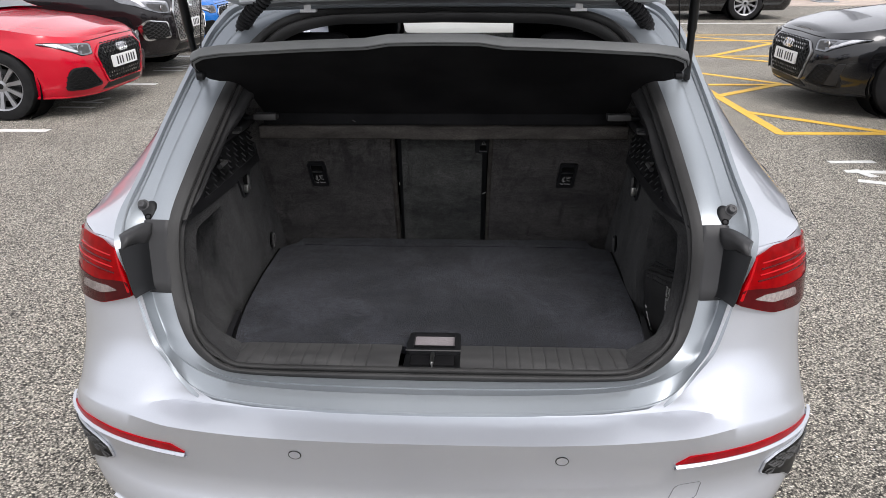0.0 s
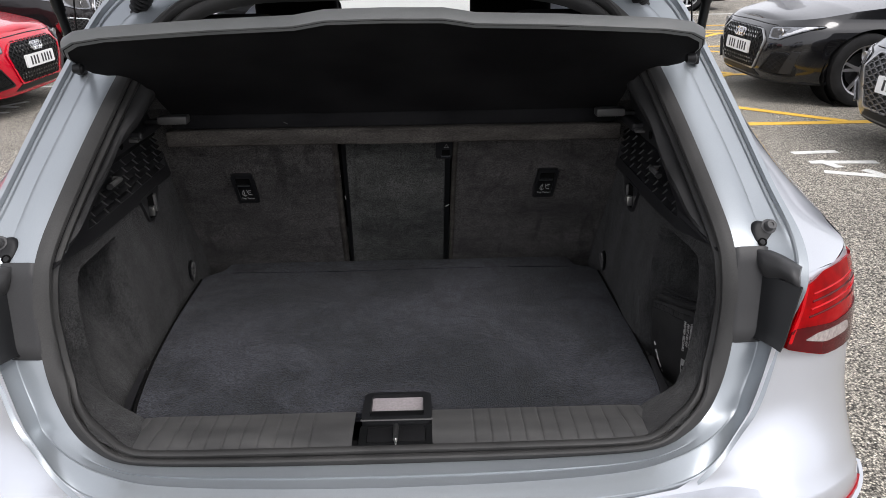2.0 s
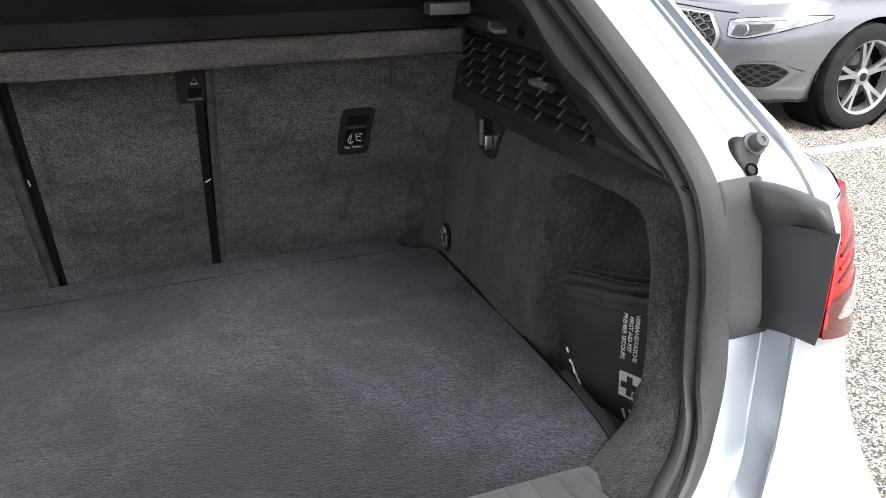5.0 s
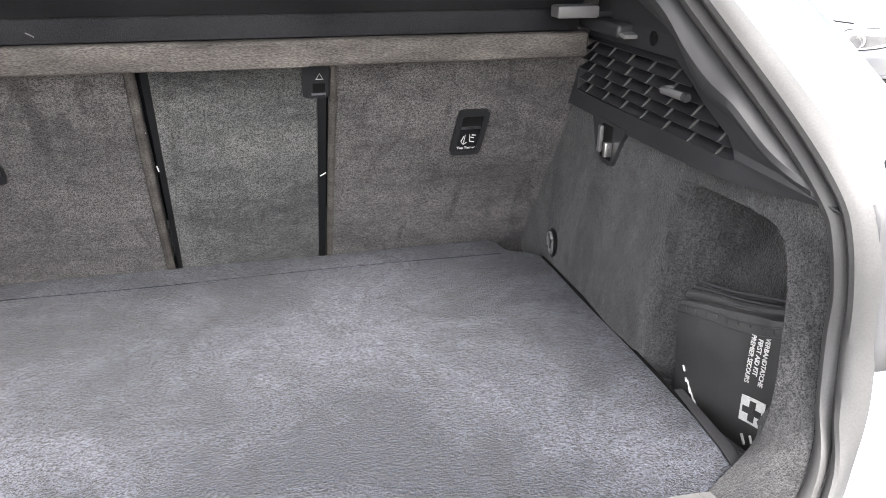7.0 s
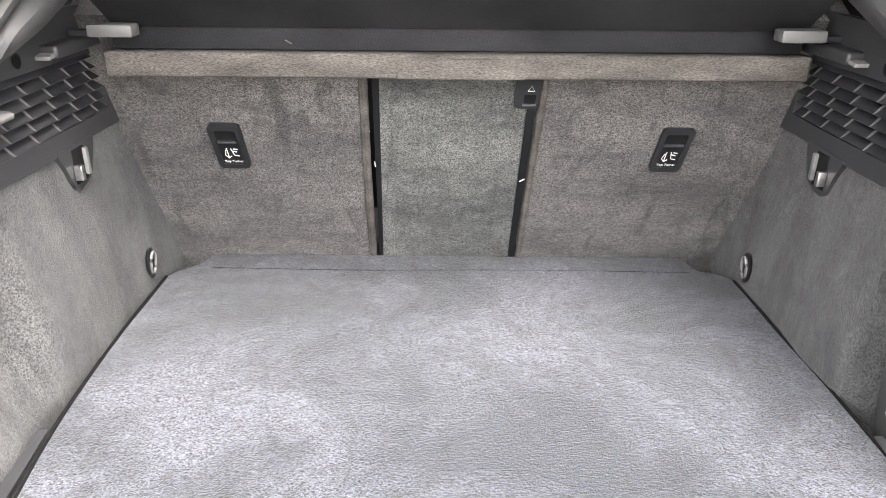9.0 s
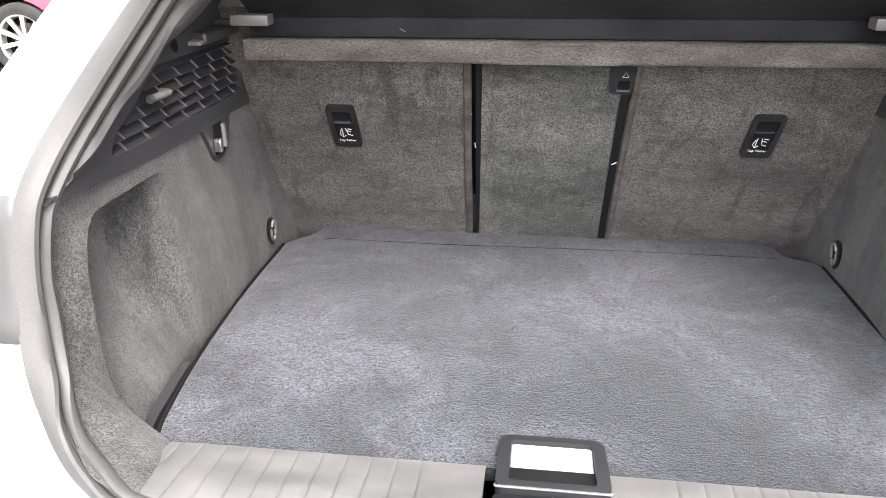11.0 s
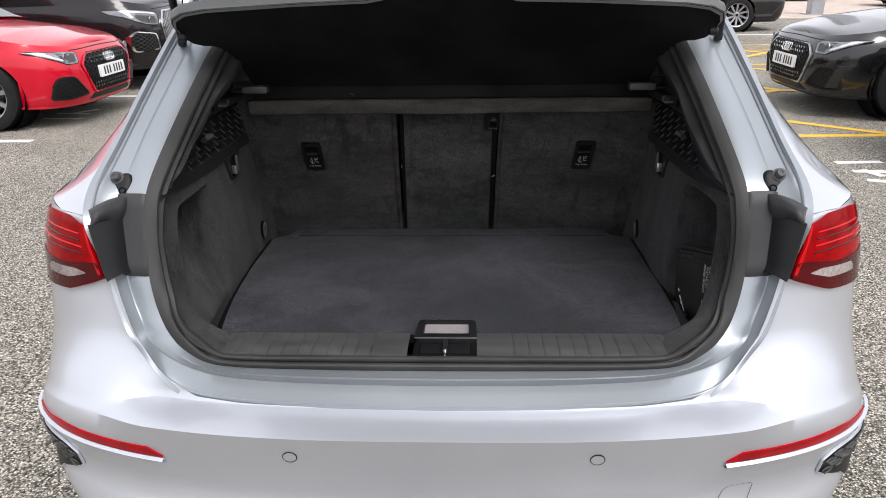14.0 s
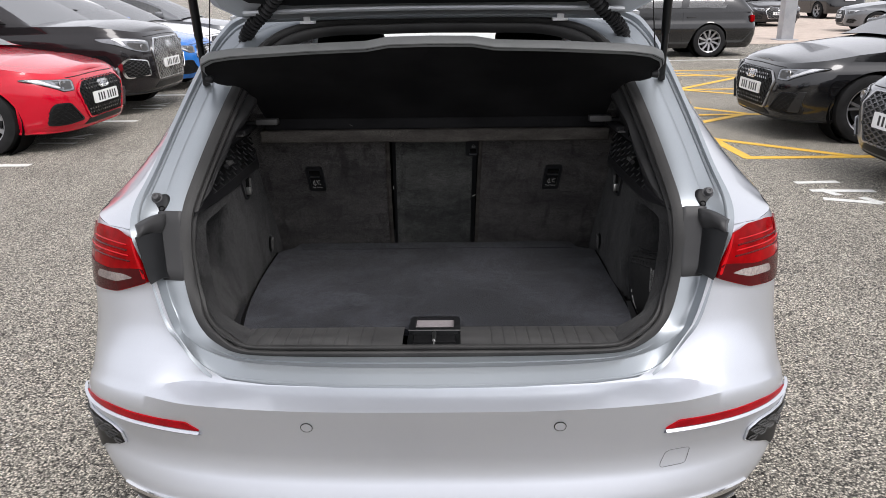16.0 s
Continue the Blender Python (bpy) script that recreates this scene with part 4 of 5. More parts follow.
    part("shelf_rest", box((.032, .165, .018), lay(2.325, 1.083, .010), .006, segments=3), PANEL, panel)
    part("rest_edge", box((.022, .020, .006), lay(2.237, 1.079, .012), .002, Matrix.Rotation(radians(8), 4, "X")), PEG, panel)
    part("key_hole", turned([(0, 0), (0, .008), (-side * .0015, .0095), (-side * .002, .0075), (-side * .0012, .006)], lay(2.182, 1.082, .0045), "x", 16), SHADE_BLACK, panel)
    part("upper_panel", patch([(2.47, 1.092), (2.112, 1.088), (2.135, 1.108), (2.165, 1.128), (2.30, 1.130), (2.47, 1.130)], lay, .0035, -.01), PANEL, car)

    # pillar trim between the louvre panel and the seal
    shift = .022 if side < 0 else 0
    line_in = curve_through([(.556, 1.845, .960), (.545 + shift * .3, 1.892, .974), (.533 + shift * .7, 1.942, .994), (.522 + shift, 1.99, 1.024), (.521 + shift, 2.035, 1.034), (.520 + shift * .9, 2.081, 1.058), (.519 + shift * .6, 2.113, 1.086),
                             (.513 + shift * .2, 2.139, 1.104), (.506, 2.180, 1.122), (.498, 2.245, 1.150), (.480, 2.320, 1.190)], 5)
    inner_edge = [q for q in IN if q.y > 1.86 and .94 < q.z < 1.30]
    heights = [q.z for q in inner_edge]
    line_out = curve_through([[float(np.interp(z, heights, [q[k] for q in inner_edge])) for k in range(3)] for z in np.linspace(.962, 1.256, 11)], 5)
    grid = []
    for a, b in zip(line_in, line_out):
        b = a.lerp(b, .97)
        grid.append([Vector((side * q.x, q.y, q.z)) for q in (a.lerp(b, u) + Vector((-.014 * math.sin(math.pi * min(1, u * 1.15)), -.006 * math.sin(math.pi * u), .004 * math.sin(math.pi * u))) * smooth((a.y - 1.845) / .09) for u in np.linspace(0, 1, 8))])
    part("pillar_trim", thick(lofted(grid), 0.004), PILLAR, car, "grey grained pillar trim")
    # cargo lashing eye low on the wall
    eye = part("lashing_eye", turned([(0, 0), (0, .024), (-.004, .027), (-.006, .022), (-.003, .019), (-.002, 0)], (0, 0, 0), "x", 20), TRIM, car, "dull lashing ring in a black cup")
    eye.data.transform(Matrix.Translation((side * (wall_x(2.435, .69, side) - .0015), 2.435, .694)) @ Matrix.Diagonal((side * 1.0, .72, 1.05, 1)))
    part("ring", tube([(side * (wall_x(2.435, .69, side) - .008 - .002 * math.cos(k)), 2.435 + .010 * math.sin(k), .694 + .020 * math.cos(k)) for k in np.linspace(0, math.tau, 20)[:-1]], .0028, 7, closed=True), PEG, eye, "dull steel ring")

# ---- seat backs ----
SEAT_UP = Vector((0, -.447, .894))
SEAT_OUT = Vector((0, -.894, -.447))


def on_seat(x, z, h):
    return Vector((x, 2.592 - .5 * (z - .643), z)) + SEAT_OUT * h


def seat_panel(outline, mat, label):
    bm = patch(rounded(outline, .008), lambda u, v, h: on_seat(u, v, h + (.004 * noise.noise((u * 4, v * 4, 1)) if h > 0 else 0)), .003, -.07, .05)
    return part("seat_back", bm, mat, car, label)


left = seat_panel([(-.575, .60), (-.160, .60), (-.146, 1.12), (-.56, 1.12)], SEAT_CARPET, "carpeted back of the wide rear seat")
middle = seat_panel([(-.139, .60), (.107, .60), (.112, 1.12), (-.116, 1.12)], MID_CARPET, "greenish-grey carpeted back of the middle seat")
right = seat_panel([(.130, .60), (.575, .60), (.56, 1.12), (.137, 1.12)], SEAT_CARPET, "carpeted back of the narrow rear seat")
part("edge_piping", tube([on_seat(-.158, .615, .001), on_seat(-.152, .85, .003), on_seat(-.144, 1.06, .002)], .0075, 8), SHELF_EDGE, left, "worn brown carpet edge")
part("edge_piping", tube([on_seat(.127, .615, .001), on_seat(.130, .85, .003), on_seat(.135, 1.06, .002)], .0060, 8), SHELF_EDGE, right, "worn brown carpet edge")
part("edge_strip", patch([(-.146, .61), (-.137, .61), (-.116, 1.06), (-.130, 1.06)], on_seat, .002, -.06), TRIM, middle)
part("edge_strip", patch([(.106, .61), (.118, .61), (.124, 1.06), (.111, 1.06)], on_seat, .004, -.06), TRIM, middle)
for a, b in (((-.142, .93), (-.145, .935)), ((.112, .83), (.121, .836)), ((-.137, .86), (-.138, .87))):
    part("scuff", tube([on_seat(*a, .0042), on_seat(*b, .0042)], .0012, 5), PRINT, middle)
release = part("seat_release", patch(rounded([(.088, .980), (.126, .978), (.128, 1.035), (.089, 1.035)], .008), on_seat, .009, -.01), PLASTIC, middle, "black seat release with a small white triangle")
# flat black patch on the face, painted shade of a finger recess
part("release_shade", patch([(.103, .986), (.121, .986), (.121, 1.003), (.103, 1.003)], on_seat, .0096, .008), SHADE_BLACK, release)
part("release_bar", patch([(.101, .985), (.122, .985), (.122, .988), (.101, .988)], on_seat, .011, .008), STEEL, release)
part("triangle", tube([on_seat(.108, 1.010, .0095), on_seat(.118, 1.010, .0095), on_seat(.113, 1.019, .0095)], .0009, 5, closed=True), PRINT, release)
for cx, lean, seat in ((-.376, -.002, left), (.357, .003, right)):
    def skew(u, v, h, cx=cx, lean=lean):
        return on_seat(cx + u + lean * (v - .902) / .04, v, h)
    out_line = rounded([(-.026, .861), (.026, .861), (.026, .944), (-.026, .944)], .008, 4)
    in_line = rounded([(-.018, .868), (.018, .868), (.018, .935), (-.018, .935)], .004, 4)
    tether = part("tether_anchor", frame_ring(out_line, in_line, skew, .0125, -.002), PLASTIC, seat, "black child-seat anchor cover with white symbol")
    part("anchor_hollow", patch([(-.0178, .911), (.0178, .911), (.0178, .935), (-.0178, .935)], skew, .0080, -.004), SHADE_BLACK, tether)
    part("anchor_plate", patch([(-.0178, .8685), (.0178, .8685), (.0178, .9125), (-.0178, .9125)], skew, .0092, -.002), TRIM, tether)
    part("anchor_bar", patch([(-.0165, .9105), (.0165, .9105), (.0165, .9135), (-.0165, .9135)], skew, .0110, .003), STEEL, tether)
    for pts in ([(-.008, .896), (-.011, .886), (-.006, .880), (-.001, .884)], [(-.006, .899), (-.006, .882)], [(.001, .899), (.004, .886), (.012, .884)], [(.003, .894), (.010, .892)], [(.005, .898), (.012, .897)]):
        part("child_seat_symbol", tube([skew(u, v, .0094) for u, v in pts], .0009, 5), PRINT, tether)
    face = Matrix.Translation(skew(0, .8735, .0100)) @ Matrix(((1, 0, 0, 0), (0, SEAT_UP.y, SEAT_OUT.y, 0), (0, SEAT_UP.z, SEAT_OUT.z, 0), (0, 0, 0, 1)))
    writing("anchor_words", "Top Tether", .0068, face, PRINT, tether)

# ---- parcel shelf: fixed strip, and the lid drawn up by the tailgate ----
shelf = thing("parcel_shelf", "black felt parcel shelf lifted by the tailgate, worn rear strip", "shelf", (0, 2.34, 1.03))
part("shelf_strip", box((1.008, .05, .036), (-.002, 2.361, 1.0525), .006, segments=3), SHELF_EDGE, shelf, "worn grey-brown carpeted edge")
part("shelf_patch", box((.185, .053, .030), (.004, 2.3602, 1.0492), .004), SHELF_EDGE, shelf)
part("shelf_panel", box((.985, .30, .036), (-.002, 2.497, 1.089), .008), SHELF_FELT, shelf)
HINGE, RISE = Vector((0, 2.345, 1.112)), Vector((0, -.83, .557))
OVER = Vector((0, .557, .83))
half_lid = [(0, 0), (.485, 0), (.487, .06), (.486, .12), (.490, .160), (.500, .190), (.517, .206), (.537, .208), (.556, .222), (.566, .25), (.568, .305), (.558, .335), (.530, .358), (.480, .368), (.300, .372), (.155, .374), (.10, .392), (0, .394)]
outline = half_lid + [(-u, v) for u, v in half_lid[::-1][1:-1]]


def on_lid(u, v, h):
    return HINGE + Vector((u, 0, 0)) + RISE * v + OVER * (h - .02 * (u / .56) ** 2 * (v / .37) + .010 * math.sin(v * 7))


part("shelf_lid", patch(outline, on_lid, .012, -.008, .05), SHELF_FELT, shelf, "raised felt lid", sharp=50)
edge_bar = [q for q in half_lid[9:]]
rim_line = edge_bar + [(-u, v) for u, v in edge_bar[::-1][1:]]
front_rows = []
for u, v in rim_line:
    front_rows.append([on_lid(u * s, v - .010 + b, h) for s, b, h in ((.985, -.016, .016), (1.0, .002, .019), (1.004, .010, .016), (1.006, .014, .006), (1.003, .013, -.006), (.99, .004, -.0105))])
part("shelf_lid_edge", lofted(front_rows), LID_EDGE, shelf, "grey edge of the lid")
for side in (1, -1):
    part("shelf_clip", box((.062, .030, .017), (side * .470 - .004, 2.312, 1.103), .004), SILL, shelf, "grey plastic clip")
    part("clip_arm", box((.05, .018, .009), (side * .512, 2.318, 1.0985), .003), PLASTIC, shelf)
    part("cord_knob", turned([(-.009, 0), (-.009, .008), (.005, .010), (.009, .006), (.009, 0)], (side * .553, 2.092, 1.246), "x", 14), PLASTIC, shelf)
    part("lifting_cord", tube([(side * .553, 2.11, 1.30), (side * .52, 2.10, 1.55), (side * .49, 2.06, 1.72)], .0016, 6), TRIM, shelf)
part("lint", tube([(-.245, 2.3362, 1.088), (-.236, 2.3362, 1.083)], .0010, 5), SILL, shelf)

# ---- first-aid bag in the niche ----
KIT_TL, KIT_TR, KIT_BL, KIT_BR = Vector((.508, 2.018, .800)), Vector((.564, 1.860, .842)), Vector((.521, 2.018, .650)), Vector((.568, 1.860, .648))
KIT_FACE = (KIT_TR - KIT_TL).cross(KIT_BL - KIT_TL).normalized()
KIT_FACE = KIT_FACE if KIT_FACE.x < 0 else -KIT_FACE
kit = thing("first_aid_bag", "black nylon first-aid bag with white print, standing in the boot's niche", "first aid kit", (.532, 1.93, .650))


def bag(u, v, h):
    """u towards the tail along the bag, v up, both 0 to 1; h out of its face."""
    q = KIT_BL.lerp(KIT_BR, u).lerp(KIT_TL.lerp(KIT_TR, u), v)
    puff = 0.008 * max(0, 1 - (2 * u - 1) ** 2) ** 0.6 * max(0, 1 - (2 * v - .9) ** 2) ** 0.5
    wrinkle = 0.0016 * noise.noise((u * 5, v * 3, 2)) + 0.0035 * noise.noise((u * 14 - v * 5, v * 3, 7)) * smooth((v - .82) / .1)
    return q + KIT_FACE * (h + (puff + wrinkle if h > 0 else -puff * .5))


part("bag_body", patch(rounded([(0, 0), (1, 0), (1, .97), (.0, .97)], .05), bag, .006, -.034, .045), NYLON, kit)
part("zip_flap", tube([bag(u, .985 + .012 * math.sin(u * 9), -.008) for u in np.linspace(.02, .98, 30)], .0062, 8), NYLON, kit)
for v, r, h in ((.955, .0018, .004), (.93, .0012, .0065), (.865, .0011, .0065)):
    part("zip", tube([bag(u, v + .012 * math.sin(u * 8), h) for u in np.linspace(.01, .99, 30)], r, 6), RUBBER, kit)


def printed(u, v, text, size, spacing=1.0):
    down, right = (bag(u, v - .1, .007) - bag(u, v + .1, .007)).normalized(), (bag(u + .05, v, .007) - bag(u - .05, v, .007)).normalized()
    out = down.cross(right).normalized()
    right = out.cross(down)
    face = Matrix((down, right, out)).transposed().to_4x4()
    writing("lettering", text, size, Matrix.Translation(bag(u, v, .0072)) @ face, PRINT, kit, .0006, spacing)


printed(.745, .690, "VERBANDTASCHE", .0077)
printed(.695, .712, "FIRST AID KIT", .0077)
printed(.645, .690, "PREMIER SECOURS", .0077, .97)
for name, pts, mat, h in (("white_square", [(.63, .225), (.81, .225), (.81, .415), (.63, .415)], PRINT, .0072),
                          ("cross", [(.696, .245), (.744, .245), (.744, .296), (.792, .296), (.792, .344), (.744, .344), (.744, .395), (.696, .395), (.696, .344), (.648, .344), (.648, .296), (.696, .296)], NYLON, .0080)):
    part(name, patch(pts, bag, h, .003, .06), mat, kit)
for u, v, w, thin in ((.100, .400, .045, .0014), (.135, .300, .03, .0016), (.155, .290, .055, .0011), (.180, .235, .04, .0018), (.205, .200, .055, .0012), (.235, .150, .04, .0016), (.27, .085, .03, .0011), (.67, .12, .07, .0017), (.735, .14, .05, .0017)):
    part("print_bar", tube([bag(u, v, .0068), bag(u + w * .42, v - w, .0068)], thin, 5), PRINT, kit)
for j, (lift, thin) in enumerate(((.000, .0022), (.006, .0018), (.011, .0020))):
    part("zip_fold", tube([bag(u, .992 + .016 * math.sin(u * 7 + j) * (1 - u), -.004 - .009 * j) + Vector((0, 0, lift * (1 - .6 * u))) for u in np.linspace(.03, .99, 30)], thin, 6), RUBBER, kit)
for j in range(11):
    u = .06 + .085 * j
    part("gather", tube([bag(u, .945, .0058), bag(u + .022, .905, .0066), bag(u + .030, .875, .0050)], .0011, 5), RUBBER, kit)

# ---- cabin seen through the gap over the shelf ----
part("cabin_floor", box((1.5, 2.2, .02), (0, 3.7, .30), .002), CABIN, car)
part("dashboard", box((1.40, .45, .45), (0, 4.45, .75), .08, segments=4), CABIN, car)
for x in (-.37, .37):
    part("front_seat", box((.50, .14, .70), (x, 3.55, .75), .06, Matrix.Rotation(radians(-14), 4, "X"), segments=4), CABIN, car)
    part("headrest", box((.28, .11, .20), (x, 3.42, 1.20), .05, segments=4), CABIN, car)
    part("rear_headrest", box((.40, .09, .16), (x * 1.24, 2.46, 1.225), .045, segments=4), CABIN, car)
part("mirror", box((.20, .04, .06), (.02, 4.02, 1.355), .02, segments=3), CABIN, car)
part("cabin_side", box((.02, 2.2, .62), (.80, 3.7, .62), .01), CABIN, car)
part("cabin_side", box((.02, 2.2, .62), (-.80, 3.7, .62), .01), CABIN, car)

# ---- tailgate, struts, wiring gaiters, hinges ----
GATE, GATE_UP = Vector((0, 2.405, 1.381)), Vector((0, -.74, .672))
GATE_OUT = Vector((0, .672, .74))
half_gate = [(0, -.004), (.42, 0), (.55, .018), (.605, .06), (.63, .14), (.655, .40), (.672, .62), (.655, .80), (.60, .96), (.50, 1.04), (.25, 1.065), (0, 1.07)]
gate_line = half_gate + [(-u, v) for u, v in half_gate[::-1][1:-1]]


def on_gate(u, v, h):
    return GATE + Vector((u, 0, 0)) + GATE_UP * v + GATE_OUT * (h - .035 + .05 * math.sin(math.pi * min(1, v / 1.07)) - .02 * (u / .67) ** 2)


gate = part("tailgate", patch(gate_line, on_gate, .075, .035, .08), SILVER, car, "silver tailgate standing open")
# inner side takes the silver's shaded copy
part("gate_inner", patch([(u * .96, .012 + v * .95) for u, v in gate_line], on_gate, .036, .018, .08), GATE_SHADED, gate, "painted inner side of the tailgate")
part("gate_lining", patch([(u * .90, .085 + v * .88) for u, v in gate_line], on_gate, .006, -.004, .08), PLASTIC, gate, "black lining of the tailgate")
part("rear_window", patch(rounded([(-.50, .14), (.50, .14), (.53, .52), (-.53, .52)], .05), on_gate, -.004, -.008, .08), GLASS, gate, "tinted rear window")
part("gate_ridge", tube([on_gate(u, .060, .002) for u in np.linspace(-.52, .52, 30)], .008, 8), GATE_SHADED, gate)
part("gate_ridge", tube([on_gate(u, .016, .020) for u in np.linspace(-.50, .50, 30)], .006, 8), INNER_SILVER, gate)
for side in (1, -1):
    part("gas_strut", tube([(side * .600, 2.203, 1.236), (side * .572, 2.10, 1.36)], .0085, 12), TRIM, gate, "black gas strut")
    part("strut_cylinder", tube([(side * .575, 2.112, 1.345), (side * .50, 1.84, 1.68)], .0105, 12), TRIM, gate)
    part("strut_ball", box((.016, .022, .020), (side * .602, 2.212, 1.226), .006), PLASTIC, car)
    path = curve_through([(side * .536, 2.395, 1.295), (side * .530, 2.378, 1.330), (side * .500, 2.358, 1.366), (side * .455, 2.335, 1.402), (side * .41, 2.29, 1.445)], 14)
    part("wiring_gaiter", tube(path, [.0175 + .0045 * math.sin(k * 2.1) for k in range(len(path))], 14), RUBBER, gate, "ribbed rubber wiring gaiter")
    hinge = part("hinge", box((.020, .012, .046), (side * .354, 2.380, 1.390), .003), WHITE, car, "painted hinge with bolts")
    part("hinge_foot", box((.042, .060, .008), (side * .354, 2.404, 1.368), .002), WHITE, hinge)
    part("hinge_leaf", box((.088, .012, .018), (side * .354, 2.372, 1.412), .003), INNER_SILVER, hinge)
    for dx in (-.028, .028):
        part("bolt", turned([(-.010, 0), (-.010, .006), (.0, .008), (.002, .008)], (side * .354 + dx, 2.364, 1.410), "y", 12), STEEL, hinge)

# ---- parked cars ----
def honeycomb(outline, surface, top, bottom, cell, bar, squash=1.0):
    """Hexagonal bars that fill an outline on a surface."""
    us, vs = [u for u, v in outline], [v for u, v in outline]
    bm = bmesh.new()

    def inside(u, v):
        odd = False
        for (a, b), (c, d) in zip(outline, outline[1:] + outline[:1]):
            if (b > v) != (d > v) and u < (c - a) * (v - b) / (d - b) + a:
                odd = not odd
        return odd
    step_u, step_v = cell * 1.5, cell * 0.62 * squash
    for r in range(int((max(vs) - min(vs)) / step_v) + 1):
        for c in range(int((max(us) - min(us)) / step_u) + 2):
            u, v = min(us) + (c + .5 * (r % 2)) * step_u, min(vs) + r * step_v
            if not inside(u, v):
                continue
            hexa = [(cell * .72 * math.cos(k * math.tau / 6), cell * .55 * squash * math.sin(k * math.tau / 6)) for k in range(6)]
            rows = [[surface(u + a * f, v + b * f, h) for a, b in hexa] for f, h in ((1, bottom), (1, top), (1 - bar / cell / squash ** .5, top), (1 - bar / cell / squash ** .5, bottom))]
            lofted(rows, bm, close=True)
    return bm


def wheel_of(parent, at, r, side, style):
    """A tyre with its rim, spokes and brake disc; side is the way that it faces."""
    x, y, z = at
    w = .105

    def spin(profile):
        return [(side * a, b) for a, b in profile]
    tyre = part("wheel", turned(spin([(-w, r * .64), (-w, r * .90), (-w * .85, r * .985), (-w * .5, r), (w * .5, r), (w * .85, r * .985), (w, r * .90), (w * 1.02, r * .80), (w * .96, r * .70), (w * .80, r * .665), (w * .6, r * .64), (-w, r * .64)]), at, "x", 40), TYRE, parent, "black tyre on a light alloy rim")
    rim = part("rim", turned(spin([(w * .90, r * .675), (w * .96, r * .70), (w * .86, r * .655), (w * .3, r * .62), (-w * .7, r * .60)]), at, "x", 40), ALLOY, tyre)
    count, twin = {"five": (5, True), "ten": (10, False), "turbine": (10, False)}[style]
    for k in range(count):
        t = k * math.tau / count + .2
        for off in ((-.16, .16) if twin else (0,)):
            def spoke(rad, ang, out, wide):
                c, s = math.cos(ang), math.sin(ang)
                return [Vector((x + side * out, y + rad * c - wide * s * q, z + rad * s + wide * c * q)) for q in (-1, 1)] + \
                    [Vector((x + side * (out - .022), y + rad * c - wide * s * q, z + rad * s + wide * c * q)) for q in (1, -1)]
            lean = .12 if style == "turbine" else 0
            inner_a, outer_a = t + off * .3, t + off + lean
            bm = lofted([spoke(r * .10, inner_a, w * .62, .016), spoke(r * .34, (inner_a + outer_a) / 2, w * .74, .017 if not twin else .013), spoke(r * .66, outer_a, w * .84, .022 if not twin else .012)], close=True, cap=True)
            part("spoke", bm, ALLOY, tyre)
    part("hub", turned(spin([(w * .4, r * .17), (w * .66, r * .16), (w * .72, r * .10), (w * .72, 0)]), at, "x", 20), ALLOY, tyre)
    part("hub_cap", turned(spin([(w * .70, r * .085), (w * .76, r * .08), (w * .77, 0)]), at, "x", 16), TRIM, tyre)
    part("brake_disc", turned(spin([(0, r * .1), (w * .05, r * .46), (-w * .1, r * .46)]), at, "x", 24), DARK_ALLOY, tyre)
    part("barrel", turned(spin([(-w * .2, 0), (-w * .2, r * .60), (w * .3, r * .62)]), at, "x", 28), SHADE_BLACK, tyre)
    return tyre


BODY_LOOK = {
    "small": dict(length=4.03, half=.87, nose=.73, waist=.93, roof=1.42, wheel=.325, overhang=.82, base=2.56, tail_rise=.55, wheel_style="ten"),
    "mid": dict(length=4.34, half=.908, nose=.74, waist=.94, roof=1.43, wheel=.325, overhang=.88, base=2.636, tail_rise=.60, wheel_style="five"),
    "suv": dict(length=4.68, half=.945, nose=1.0, waist=1.10, roof=1.66, wheel=.375, overhang=.90, base=2.82, tail_rise=.55, wheel_style="five"),
    "estate": dict(length=4.94, half=.94, nose=.76, waist=.94, roof=1.46, wheel=.345, overhang=.90, base=2.93, tail_rise=.70, wheel_style="turbine"),
}


